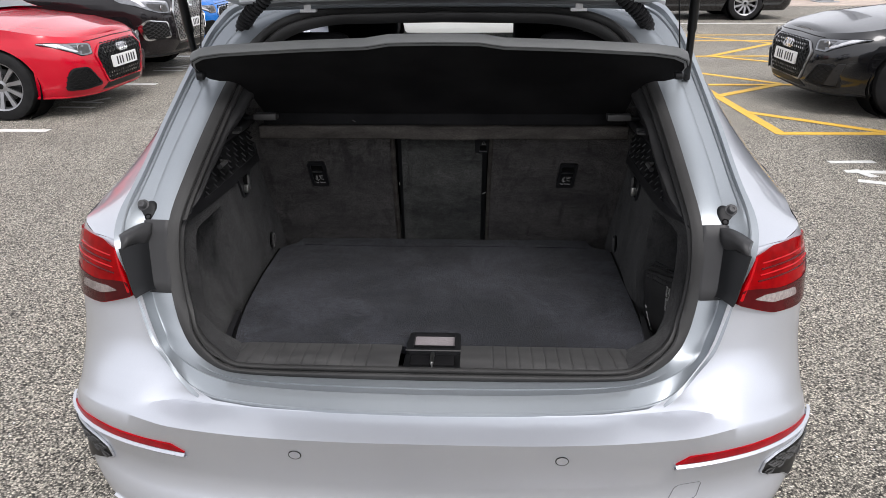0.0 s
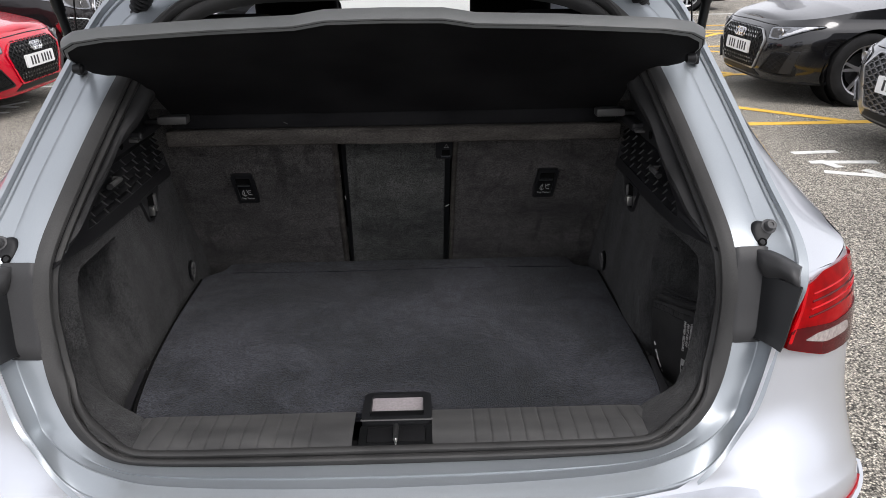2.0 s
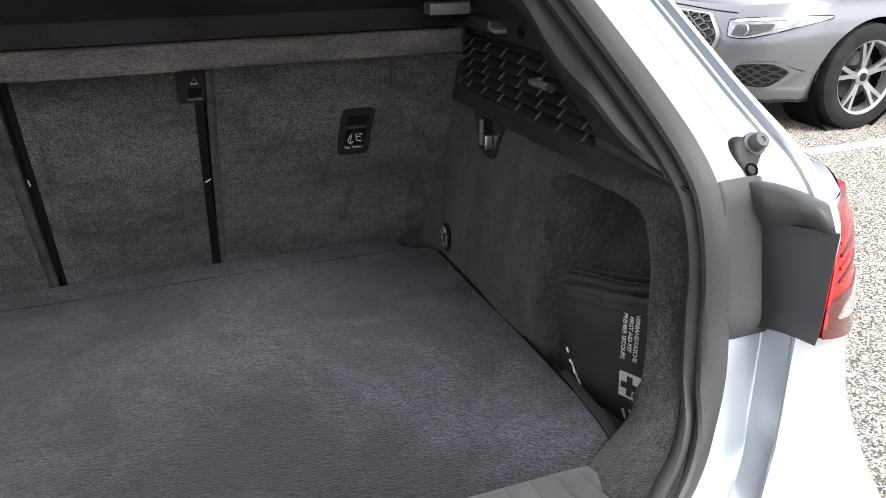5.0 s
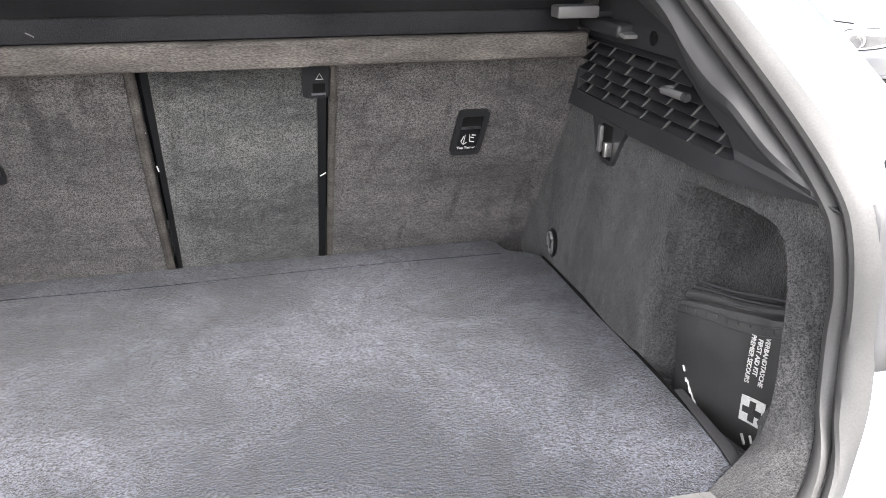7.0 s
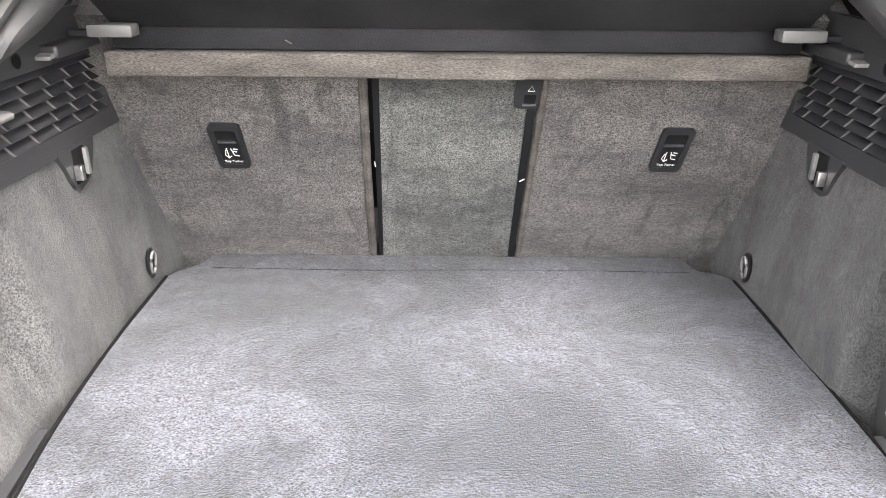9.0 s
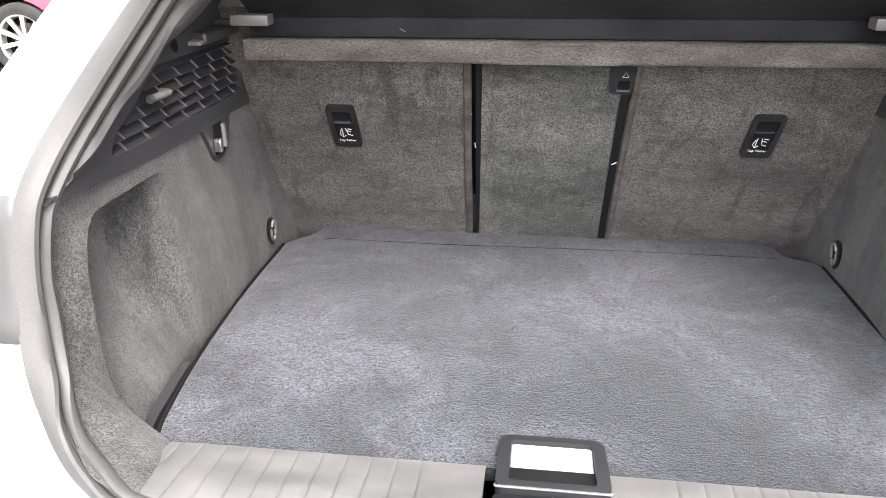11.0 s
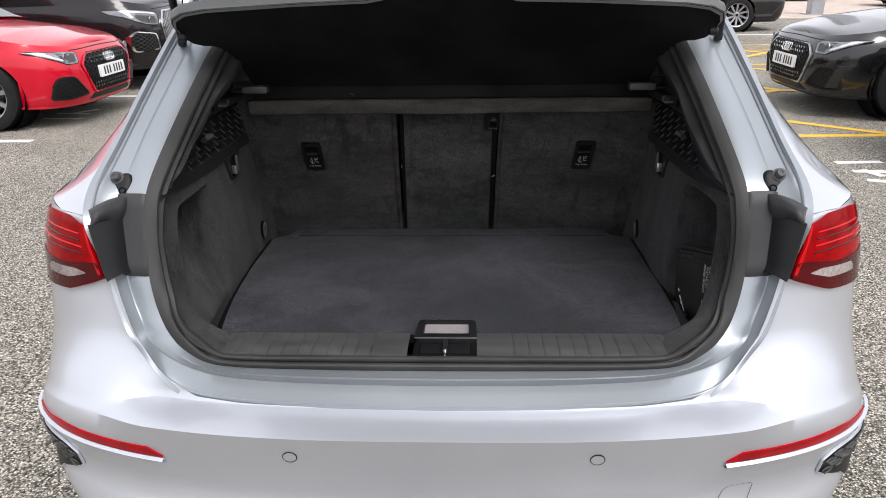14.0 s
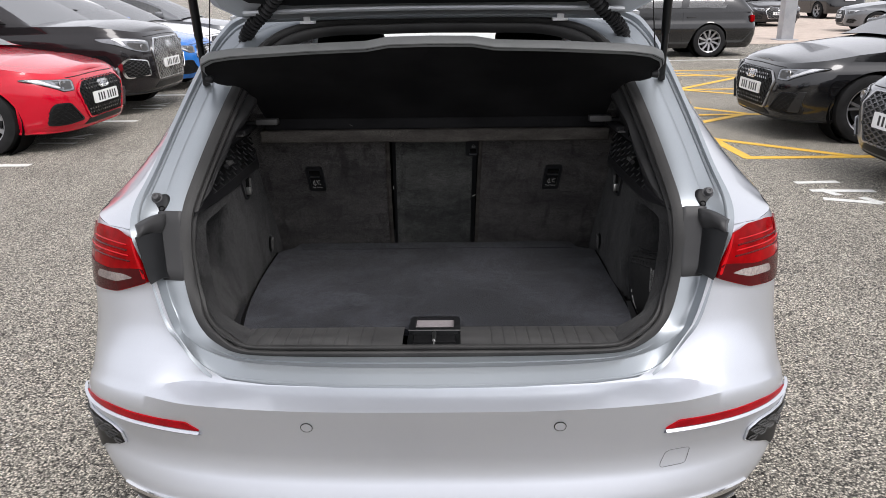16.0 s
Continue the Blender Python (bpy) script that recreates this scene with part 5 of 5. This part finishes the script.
def parked_car(name, label, body, coat, place, face, plate=True, grille_frame=CHROME, mesh_grille=True, wheel_style=None, intake="plain", near=True, accent=None):
    """A parked car on the ground; built nose to +y about its middle, then turned by face degrees and set at place."""
    b = BODY_LOOK[body]
    length, half, zn, zw, zr, r = b["length"], b["half"], b["nose"], b["waist"], b["roof"], b["wheel"]
    k = zn / .74
    root = thing(name, label, "car", group="parked cars")
    front, back = length / 2, -length / 2
    axles = (front - b["overhang"], front - b["overhang"] - b["base"])
    fy = ramp_of([(.16 * k, -.12), (.22 * k, -.035), (.30 * k, -.005), (.45 * k, 0), (.58 * k, -.012), (.67 * k, -.045), (.74 * k, -.11), (.80 * k, -.2), (1.3, -.5)])
    ry = ramp_of([(.16, .14), (.30, .04), (.50, 0), (.65, .01), (.80, .05), (zw, .10), (1.3, .2)])
    hw = ramp_of([(.16, .90), (.25, .945), (.45 * k, .985), (.58 * k, 1.0), (.70 * k, .985), (zn, .955), (zw, .945), (1.4, .90)])
    RF, RR = .40, .30

    def skin(s, z):
        if s <= 1:
            return Vector((half * .97 * hw(z) * s, front + fy(z) - RF * (1 - math.sqrt(max(0, 1 - s ** 3.8))), z))
        if s <= 2:
            q = s - 1
            y0, y1 = front + fy(z) - RF, back + ry(z) + RR
            return Vector((half * hw(z) * (.97 + .03 * min(1, q / .15, (1 - q) / .15)), y0 + (y1 - y0) * q, z))
        a = 3 - s
        return Vector((half * .97 * hw(z) * a, back + ry(z) + RR * (1 - math.sqrt(max(0, 1 - a ** 4))), z))

    cowl = front - b["overhang"] - .44

    def top(p):
        if p.y > cowl:
            return float(np.interp((front - p.y) / (front - cowl), (0, .35, 1), (zn, zn + .10 * k, zw - .01)))
        return zw

    def bottom(p):
        low = .19 * k
        for a in axles:
            d = abs(p.y - a)
            if d < r + .045:
                low = max(low, r - .01 + math.sqrt((r + .045) ** 2 - d * d))
        return low
    zs = [z * k for z in (.16, .19, .22, .26, .30, .36, .42, .48, .53, .58, .62, .66, .70, .74)] + [zn + (zw - zn) * t for t in (.2, .4, .6, .8, 1)]
    cols = [i / 18 for i in range(18)] + [1 + i / 90 for i in range(91)] + [2 + i / 14 for i in range(1, 15)]
    half_rows = []
    for s in cols:
        p = skin(s, .5 * k)
        lo, hi = bottom(p), top(p)
        half_rows.append([skin(s, min(max(z, lo), max(hi, lo + .01))) for z in zs])
    other = [[Vector((-q.x, q.y, q.z)) for q in row] for row in half_rows]
    bm = lofted(other[:0:-1] + half_rows)
    bmesh.ops.remove_doubles(bm, verts=bm.verts, dist=.0008)
    part("body", bm, coat, root)
    # bonnet and tail deck
    for low_y, high_y, crown, title in ((cowl - .02, 99, .05, "bonnet"), (-99, back + .34, .03, "tail_panel")):
        tops = [row[-1] for row in half_rows if low_y <= row[-1].y <= high_y]
        rows = [[Vector((q.x * j / 8, q.y, q.z + crown * min(1, q.x / .5) * (1 - (j / 8) ** 2) - .0005)) for j in range(-8, 9)] for q in tops]
        bm = lofted(rows)
        bmesh.ops.remove_doubles(bm, verts=bm.verts, dist=.0008)
        part(title, bm, coat, root)
    # cabin above the waist
    tail_y = back + .16
    roof_back, roof_front = back + b["tail_rise"], cowl - .95
    span = roof_front - roof_back
    pts = [(.80, tail_y, zw), (.77, tail_y + (roof_back - tail_y) * .5, zw + (zr - zw) * .55), (.70, roof_back, zr - .05), (.68, roof_back + span * .35, zr), (.675, roof_back + span * .75, zr),
           (.68, roof_front, zr - .035), (.76, roof_front + .5, zw + (zr - zw) * .5), (.85, cowl - .02, zw + .01)]
    low = [(.90, tail_y + .02, zw), (.94, tail_y + .30, zw), (.945, roof_back + .25, zw), (.945, roof_back + span * .4, zw), (.945, roof_back + span * .8, zw), (.945, roof_front + .25, zw), (.94, roof_front + .6, zw), (.92, cowl + .04, zw - .005)]
    up = [Vector((x * half, y, z)) for x, y, z in curve_through(pts, 5)]
    down = [Vector((x * half, y, z)) for x, y, z in curve_through(low, 5)]
    N = 6

    def flank_at(i, t):
        mid = Vector((down[i].x * .985, (up[i].y + down[i].y) / 2, down[i].z + (up[i].z - down[i].z) * .55))
        return down[i] * (1 - t) ** 2 + mid * 2 * t * (1 - t) + up[i] * t * t
    n_i = len(up)
    mid_pillar = roof_back + span * .52
    for side in (1, -1):
        shell, panes = bmesh.new(), {}
        for i in range(n_i - 1):
            for j in range(N):
                quad = [flank_at(i, j / N), flank_at(i + 1, j / N), flank_at(i + 1, (j + 1) / N), flank_at(i, (j + 1) / N)]
                quad = [Vector((q.x * side, q.y, q.z)) for q in quad]
                y = sum(q.y for q in quad) / 4
                is_glass = 1 <= j < N - 1 and (roof_back + .12 < y < mid_pillar - .05 or mid_pillar + .05 < y < cowl - .38)
                target = panes.setdefault(y > mid_pillar, bmesh.new()) if is_glass else shell
                target.faces.new([target.verts.new(q) for q in quad])
        bmesh.ops.remove_doubles(shell, verts=shell.verts, dist=.0008)
        part("side_panel", shell, coat, root)
        for pane in panes.values():
            bmesh.ops.remove_doubles(pane, verts=pane.verts, dist=.0008)
            part("side_window", pane, GLASS, root)
        line = [flank_at(i, 1 / N) for i in range(12, n_i - 4)]
        if near:
            part("waist_trim", tube([Vector(((q.x + .004) * side, q.y, q.z)) for q in line], .006, 6), SATIN if body == "mid" else TRIM, root, "waist trim")

    def across(seg, crown, lift=.0):
        return [[Vector((q.x * j / 8, q.y + crown * .8 * (1 - (j / 8) ** 2) * bend, q.z + crown * (1 - (j / 8) ** 2) + lift)) for j in range(-8, 9)] for q, bend in seg]
    part("rear_window", lofted(across([(q, -1) for q in up[0:11]], .03)), GLASS, root)
    part("roof", lofted(across([(q, 0) for q in up[10:26]], .03)), coat, root)
    part("windscreen", lofted(across([(q, 1) for q in up[25:]], .03)), WINDSCREEN, root)
    part("cabin", box((half * 1.7, length * .55, .5), (0, -.1, zw - .32), .05), CABIN, root)
    for x in (-.36, .36):
        part("seat", box((.48, .14, .62), (x, .1, zw + .02), .05, Matrix.Rotation(radians(-12), 4, "X")), CABIN, root)
    part("underbody", box((half * 1.6, length * .86, .05), (0, 0, .21 * k), .01), SHADE_BLACK, root)
    style = wheel_style or b["wheel_style"]
    for side in (1, -1):
        for a in axles:
            part("wheel_well", turned([(-.16, 0), (-.16, r + .05), (.12, r + .05)] if side > 0 else [(.16, 0), (.16, r + .05), (-.12, r + .05)], (side * (half - .16), a, r), "x", 26), SHADE_BLACK, root)
            wheel_of(root, (side * (half - .105), a, r), r, side, style)
        mirror = box((.20, .12, .13), (side * (half + .02), cowl - .42, zw + .10), .04, segments=3)
        part("door_mirror", mirror, coat, root)
        part("door_gap", tube([Vector((side * (skin(1.5, z).x + .001), mid_pillar, z)) for z in np.linspace(.30 * k, zw, 8)], .003, 5), TRIM, root)
        part("door_handle", box((.02, .17, .022), (side * (half * .985), mid_pillar - .18, zw - .10), .008), coat, root)

    # the face, laid on the nose; u in metres across, v the height over the ground
    def on_nose(u, v, h):
        def f(u, v):
            a = u / (half * .97 * hw(v))
            s = -1 if a < 0 else 1
            if abs(a) <= .995:
                q = skin(abs(a), v)
            else:
                q = skin(min(1.9, 1 + (abs(a) - .995) * .62), v)
            return Vector((s * q.x, q.y, q.z))
        e = .006
        n = (f(u + e, v) - f(u - e, v)).cross(f(u, v + e) - f(u, v - e)).normalized()
        return f(u, v) - n * h if n.y < 0 else f(u, v) + n * h
    w0, w1, w2 = (.39, .50, .37) if body == "small" else (.42, .54, .42) if body != "suv" else (.40, .52, .44)
    g_lo, g_mid, g_hi = .31 * k, .575 * k, .685 * k
    if body == "mid":
        g_lo = .30
    if body == "small":
        g_lo, g_hi = .295 * k, .664 * k
    grille = [(-w0, g_hi), (w0, g_hi), (w1, g_mid), (w2, g_lo), (-w2, g_lo), (-w1, g_mid)]
    soft = rounded(grille, .03, 3)
    base = part("grille", patch(soft, on_nose, .004, -.02, .06), TRIM, root, "black grille in a bright six-sided frame")
    part("grille_frame", frame_ring(soft, scaled(soft, .955), on_nose, .016, -.01), grille_frame, base)
    if mesh_grille:
        part("grille_mesh", honeycomb(scaled(soft, .93), on_nose, .013, .002, (.072 if body == "mid" else .052) if near else .09, .010, .55 if body == "mid" else .75), TRIM if body == "small" else MESH if body == "mid" else STEEL, base)
        if body == "small":
            for j in range(15):
                for v in (g_lo + .055, g_lo + .09, g_hi - .075, g_hi - .04):
                    u = -w2 + .03 + j * (2 * w2 - .06) / 14
                    part("grille_stud", tube([on_nose(u, v - .012, .013), on_nose(u + .012, v + .002, .015)], .0035, 5), STEEL, base)
    if plate:
        pz = (g_lo + g_hi) / 2 + (.0 if body != "suv" else -.06)
        number = part("number_plate", patch(rounded([(-.26, pz - .055), (.26, pz - .055), (.26, pz + .055), (-.26, pz + .055)], .008), on_nose, .030, .012, .06), PLATE, root, "white number plate with plain dark bars")
        for u0 in (-.205, -.150, -.095, -.040, .050, .105, .160):
            part("plate_bar", patch([(u0, pz - .036), (u0 + .026, pz - .036), (u0 + .026, pz + .036), (u0, pz + .036)], on_nose, .0315, .028, .06), PLATE_BAR, number)
    bz = g_hi - .065 * k
    for j in range(4):
        cu = -.066 + .044 * j
        part("badge_ring", tube([on_nose(cu + .034 * math.cos(t), bz + .034 * math.sin(t), .022 + .002 * (j % 2)) for t in np.linspace(0, math.tau, 19)[:-1]], .0055, 6, closed=True), CHROME, base)
    for side in (1, -1):
        def lay(u, v, h, side=side):
            return on_nose(u * side, v, h)
        edge = half * .93
        lamp_line = [(w1 + .012, 0.592 * k), (w0 + .095, 0.688 * k), (w1 + .20, 0.704 * k), (edge - .02, 0.720 * k), (edge + .015, 0.714 * k), (edge - .06, 0.656 * k), (edge - .14, 0.612 * k), (w1 + .14, 0.588 * k)] if body == "small" else [(w1 + .035, .575 * k), (w0 + .125, .668 * k), (w1 + .14, .690 * k), (edge + .015, .708 * k), (edge + .06, .700 * k), (edge - .01, .632 * k), (edge - .10, .590 * k), (w1 + .12, .572 * k)]
        lamp = part("headlamp", patch(rounded(lamp_line, .02), lay, .006, -.02, .05), HEADLAMP, root, "clear headlamp with a white light bar")
        if body == "small":
            bar = [(edge - .055, 0.706 * k), (edge - .005, 0.712 * k), (edge - .075, 0.658 * k), (edge - .145, 0.622 * k), (edge - .175, 0.628 * k), (edge - .105, 0.662 * k)]
            shade = [(w1 + .035, 0.608 * k), (w1 + .015, 0.676 * k), (edge - .13, 0.691 * k), (edge - .15, 0.654 * k), (edge - .20, 0.626 * k), (w1 + .13, 0.602 * k)]
        else:
            bar = [(w1 + .05, .672 * k), (edge + .008, .700 * k), (edge - .025, .640 * k), (edge - .05, .640 * k), (edge - .03, .684 * k), (w1 + .05, .660 * k)]
            shade = [(w1 + .055, .588 * k), (w1 + .065, .645 * k), (edge - .06, .662 * k), (edge - .07, .625 * k), (edge - .13, .595 * k), (w1 + .12, .582 * k)]
        part("light_bar", patch(rounded(bar, .004), lay, .0085, .002, .05), DAYLIGHT_BAR, lamp)
        part("lens_shade", patch(rounded(shade, .01), lay, .0075, .002, .05), SILL, lamp)
        part("projector", turned([(0, 0), (.004, .022), (.010, .030), (.010, .034), (0, .036)], lay((w1 + edge) / 2 - .03, (.656 if body == "small" else .620) * k, .004), "y", 18), ALLOY, lamp)
        part("lamp_gap", tube([lay(u, v, .004) for u, v in rounded(lamp_line, .02)], .004, 5, closed=True), TRIM, lamp)
        if body == "small":
            hole = [(w2 + .09, .300 * k), (w2 + .24, .482 * k), (edge - .08, .485 * k), (edge - .05, .44 * k), (edge - .045, .280 * k), (w2 + .28, .275 * k)]
        elif body == "suv":
            hole = [(w2 + .16, .36 * k), (w2 + .20, .50 * k), (edge - .02, .53 * k), (edge + .02, .47 * k), (edge - .02, .345 * k)]
        else:
            hole = [(w2 + .17, .305), (w2 + .24, .435), (edge - .02, .455), (edge + .02, .40), (edge - .05, .285)]
        soft_hole = rounded(hole, .03, 3)
        vent = part("side_intake", patch(soft_hole, lay, .010, -.02, .03), TRIM, root, "black side intake with a honeycomb")
        part("intake_mesh", honeycomb(scaled(soft_hole, .86), lay, .015, .008, .036 if near else .06, .007), PLASTIC if body == "small" else DARK_ALLOY, vent)
        part("intake_frame", frame_ring(soft_hole, scaled(soft_hole, .88), lay, .021, -.01), accent or (PLASTIC if body == "small" else CHROME if body == "suv" else coat), vent)
        if intake == "blade":
            part("intake_blade", patch([(w2 + .30, .295), (w2 + .37, .295), (w2 + .42, .49), (w2 + .385, .49)], lay, .022, .0, .04), PILLAR, vent, "grey blade in the intake")
        # tail lamps
        tail_z = zw - .14
        bm = box((.30, .10, .15), (side * half * .76, back + .20, tail_z), .03, segments=3)
        part("tail_lamp", bm, LAMP_RED, root, "red tail lamp")
    part("bumper_lip", tube([on_nose(u, .205 * k, -.004) for u in np.linspace(-half * .92, half * .92, 31)], .014, 7), PLASTIC if body != "small" or coat is BLACK else coat, root)
    part("lower_intake", patch(rounded([(-w2 - .06, .235 * k), (w2 + .06, .235 * k), (w2 - .02, .29 * k), (-w2 + .02, .29 * k)], .015), on_nose, .005, -.02, .06), TRIM, root)
    part("bonnet_gap", tube([on_nose(u, (.712 + .004 * math.cos(u * 6)) * k, .001) for u in np.linspace(-w1 - .02, w1 + .02, 21)], .0045, 5), TRIM, root)
    part("rear_plate", box((.52, .012, .11), (0, back - .002, .72 if body != "suv" else .85), .003), PLATE, root)
    root.matrix_basis = pose(place[0], place[1], 0, 0, 0, face)
    return root


for side in (1, -1):
    for axle in (REAR_AXLE, FRONT_AXLE):
        wheel_of(car, (side * .80, axle, WHEEL_R), WHEEL_R, side, "five")


def at_nose(x, y, body, face):
    """The middle of a car whose nose stands at x, y."""
    d = BODY_LOOK[body]["length"] / 2
    return (x - d, y) if face == -90 else (x + d, y)


parked_car("hatchback_car", "bright red small hatchback parked nose out in its bay", "small", RED, at_nose(-3.60, 7.98, "small", -90), -90, grille_frame=RED, accent=PLASTIC)
parked_car("suv_car", "near-black SUV with a bright grille parked beside a red hatchback", "suv", PLUM, at_nose(-3.74, 10.33, "suv", -90), -90)
parked_car("hatchback_car", "bright blue hatchback parked beyond a dark SUV", "small", BLUE, at_nose(-4.0, 12.73, "small", -90), -90, near=False)
parked_car("hatchback_car", "white hatchback parked in a row of cars", "mid", WHITE, at_nose(-4.5, 15.13, "mid", -90), -90, near=False)
parked_car("hatchback_car", "dark grey hatchback at the row's end", "mid", GREY, at_nose(-4.5, 17.6, "mid", -90), -90, near=False)
parked_car("hatchback_car", "grey metallic hatchback with a wide honeycomb grille", "mid", GREY, at_nose(3.24, 5.55, "mid", 90), 90, grille_frame=SATIN, wheel_style="five")
parked_car("hatchback_car", "glossy black small hatchback parked over yellow hatching", "small", BLACK, at_nose(3.20, 8.15, "small", 90), 90, grille_frame=SATIN, wheel_style="five", intake="blade")
parked_car("estate_car", "black estate car parked along a white line", "estate", BLACK, (4.28, 17.78), 90, wheel_style="turbine")
parked_car("hatchback_car", "dark hatchback facing across the far paving", "mid", PLUM, (12.3, 31.3), 180, near=False)
parked_car("suv_car", "dark SUV with red tail lamps seen from behind", "suv", BLACK, (17.6, 37.5), 8, near=False)
parked_car("hatchback_car", "dark grey hatchback on the far paving", "mid", GREY, (15.0, 25.4), 78, near=False)

# added stand-in: gives the pale area seen through the hatchback's windscreen
parked_car("hatchback_car", "white hatchback added ahead to make the windscreen view bright", "mid", WHITE, (0, 11.4), 90, near=False)

# ---- the car park ----
ground = part("ground", lofted([[(x, y, 0) for x in (-400, -60, -12, 0, 12, 60, 400)] for y in (-400, -60, -8, 6, 20, 80, 500)]), ASPHALT, None)
tagged(ground, "worn grey-brown tarmac of an open car park", "ground", kind="structure")
paving = part("pavement", box((60, 40, .02), (30, 40.6, .006), .004), PAVING, None)
tagged(paving, "pinkish paved forecourt beyond the bays", "pavement", kind="structure")
post = thing("steel_post", "tall grey painted steel post on paving", "post", (9.45, 21.9, 0))
part("shaft", box((.34, .34, 6.0), (9.45, 21.9, 3.0), .02), POST, post)
part("base_plate", box((.55, .55, .03), (9.45, 21.9, .025), .004), POST, post)


def stripe(name, a, b, width, mat, label, lift=.004):
    a, b = Vector((*a, 0)), Vector((*b, 0))
    d = (b - a).normalized()
    s = Vector((-d.y, d.x, 0)) * width / 2
    count = max(2, int((b - a).length / .12))
    rows = []
    for i in range(count + 1):
        q = a.lerp(b, i / count)
        k = [1 + .09 * noise.noise((q.x * 9 + j * 3, q.y * 9, j)) for j in (0, 1)]
        rows.append([q + s * k[0] + Vector((0, 0, lift)), q - s * k[1] + Vector((0, 0, lift))])
    return tagged(part(name, thick(lofted(rows), .002), mat), label, "road marking", "painted lines", "structure")


for y in (4.36, 6.73, 9.13, 11.53, 13.93, 16.33):
    stripe("bay_line", (-3.80, y), (-8.6, y), .10, WHITE_LINE, "worn white bay line painted on tarmac")
stripe("bay_line", (2.62, 4.36), (7.5, 4.36), .10, WHITE_LINE, "worn white bay line painted on tarmac")
stripe("bay_line", (-2.0, 16.22), (12.0, 16.2), .12, WHITE_LINE, "long white edge line painted on tarmac")
HATCH = [((2.66, 6.73), (7.5, 6.73)), ((2.69, 6.70), (2.63, 9.1)), ((2.66, 7.62), (3.62, 6.76)), ((2.66, 8.42), (3.55, 9.13)), ((2.6, 9.10), (7.5, 9.13)), ((2.68, 10.15), (3.6, 9.18)), ((2.63, 9.1), (2.68, 10.2)),
         ((3.05, 11.45), (7.5, 11.50)), ((3.42, 11.46), (4.95, 13.05)), ((3.42, 11.46), (4.30, 10.72)), ((3.60, 14.12), (5.0, 12.85)), ((3.4, 13.32), (7.5, 13.32)), ((3.3, 14.15), (7.5, 14.15)), ((5.0, 9.2), (7.0, 11.4))]
for j, (a, b) in enumerate(HATCH):
    stripe("hatch_line", a, b, .10, YELLOW_LINE, "yellow hatching painted on tarmac", .004 + .0006 * (j % 5))
# bay numbers, lying to be read from the lane
NUMBER = [((2.71, 5.82), (3.05, 5.84)), ((2.72, 5.58), (3.18, 5.55)), ((2.80, 5.62), (2.86, 5.44)), ((2.71, 5.36), (3.05, 5.22)), ((2.99, 5.38), (3.06, 5.22))]
for j, (a, b) in enumerate(NUMBER):
    stripe("bay_number", a, b, .07, WHITE_LINE, "worn white bay number painted on tarmac", .004 + .0006 * (j % 3))
for dy in (0, 2.4):
    for j, (a, b) in enumerate((((-4.28, 7.77), (-3.88, 7.75)), ((-4.28, 8.05), (-3.92, 8.00)), ((-4.1, 8.05), (-3.95, 8.27)))):
        stripe("bay_number", (a[0], a[1] + dy), (b[0], b[1] + dy), .06, WHITE_LINE, "worn white bay number painted on tarmac", .004 + .0006 * (j % 3))
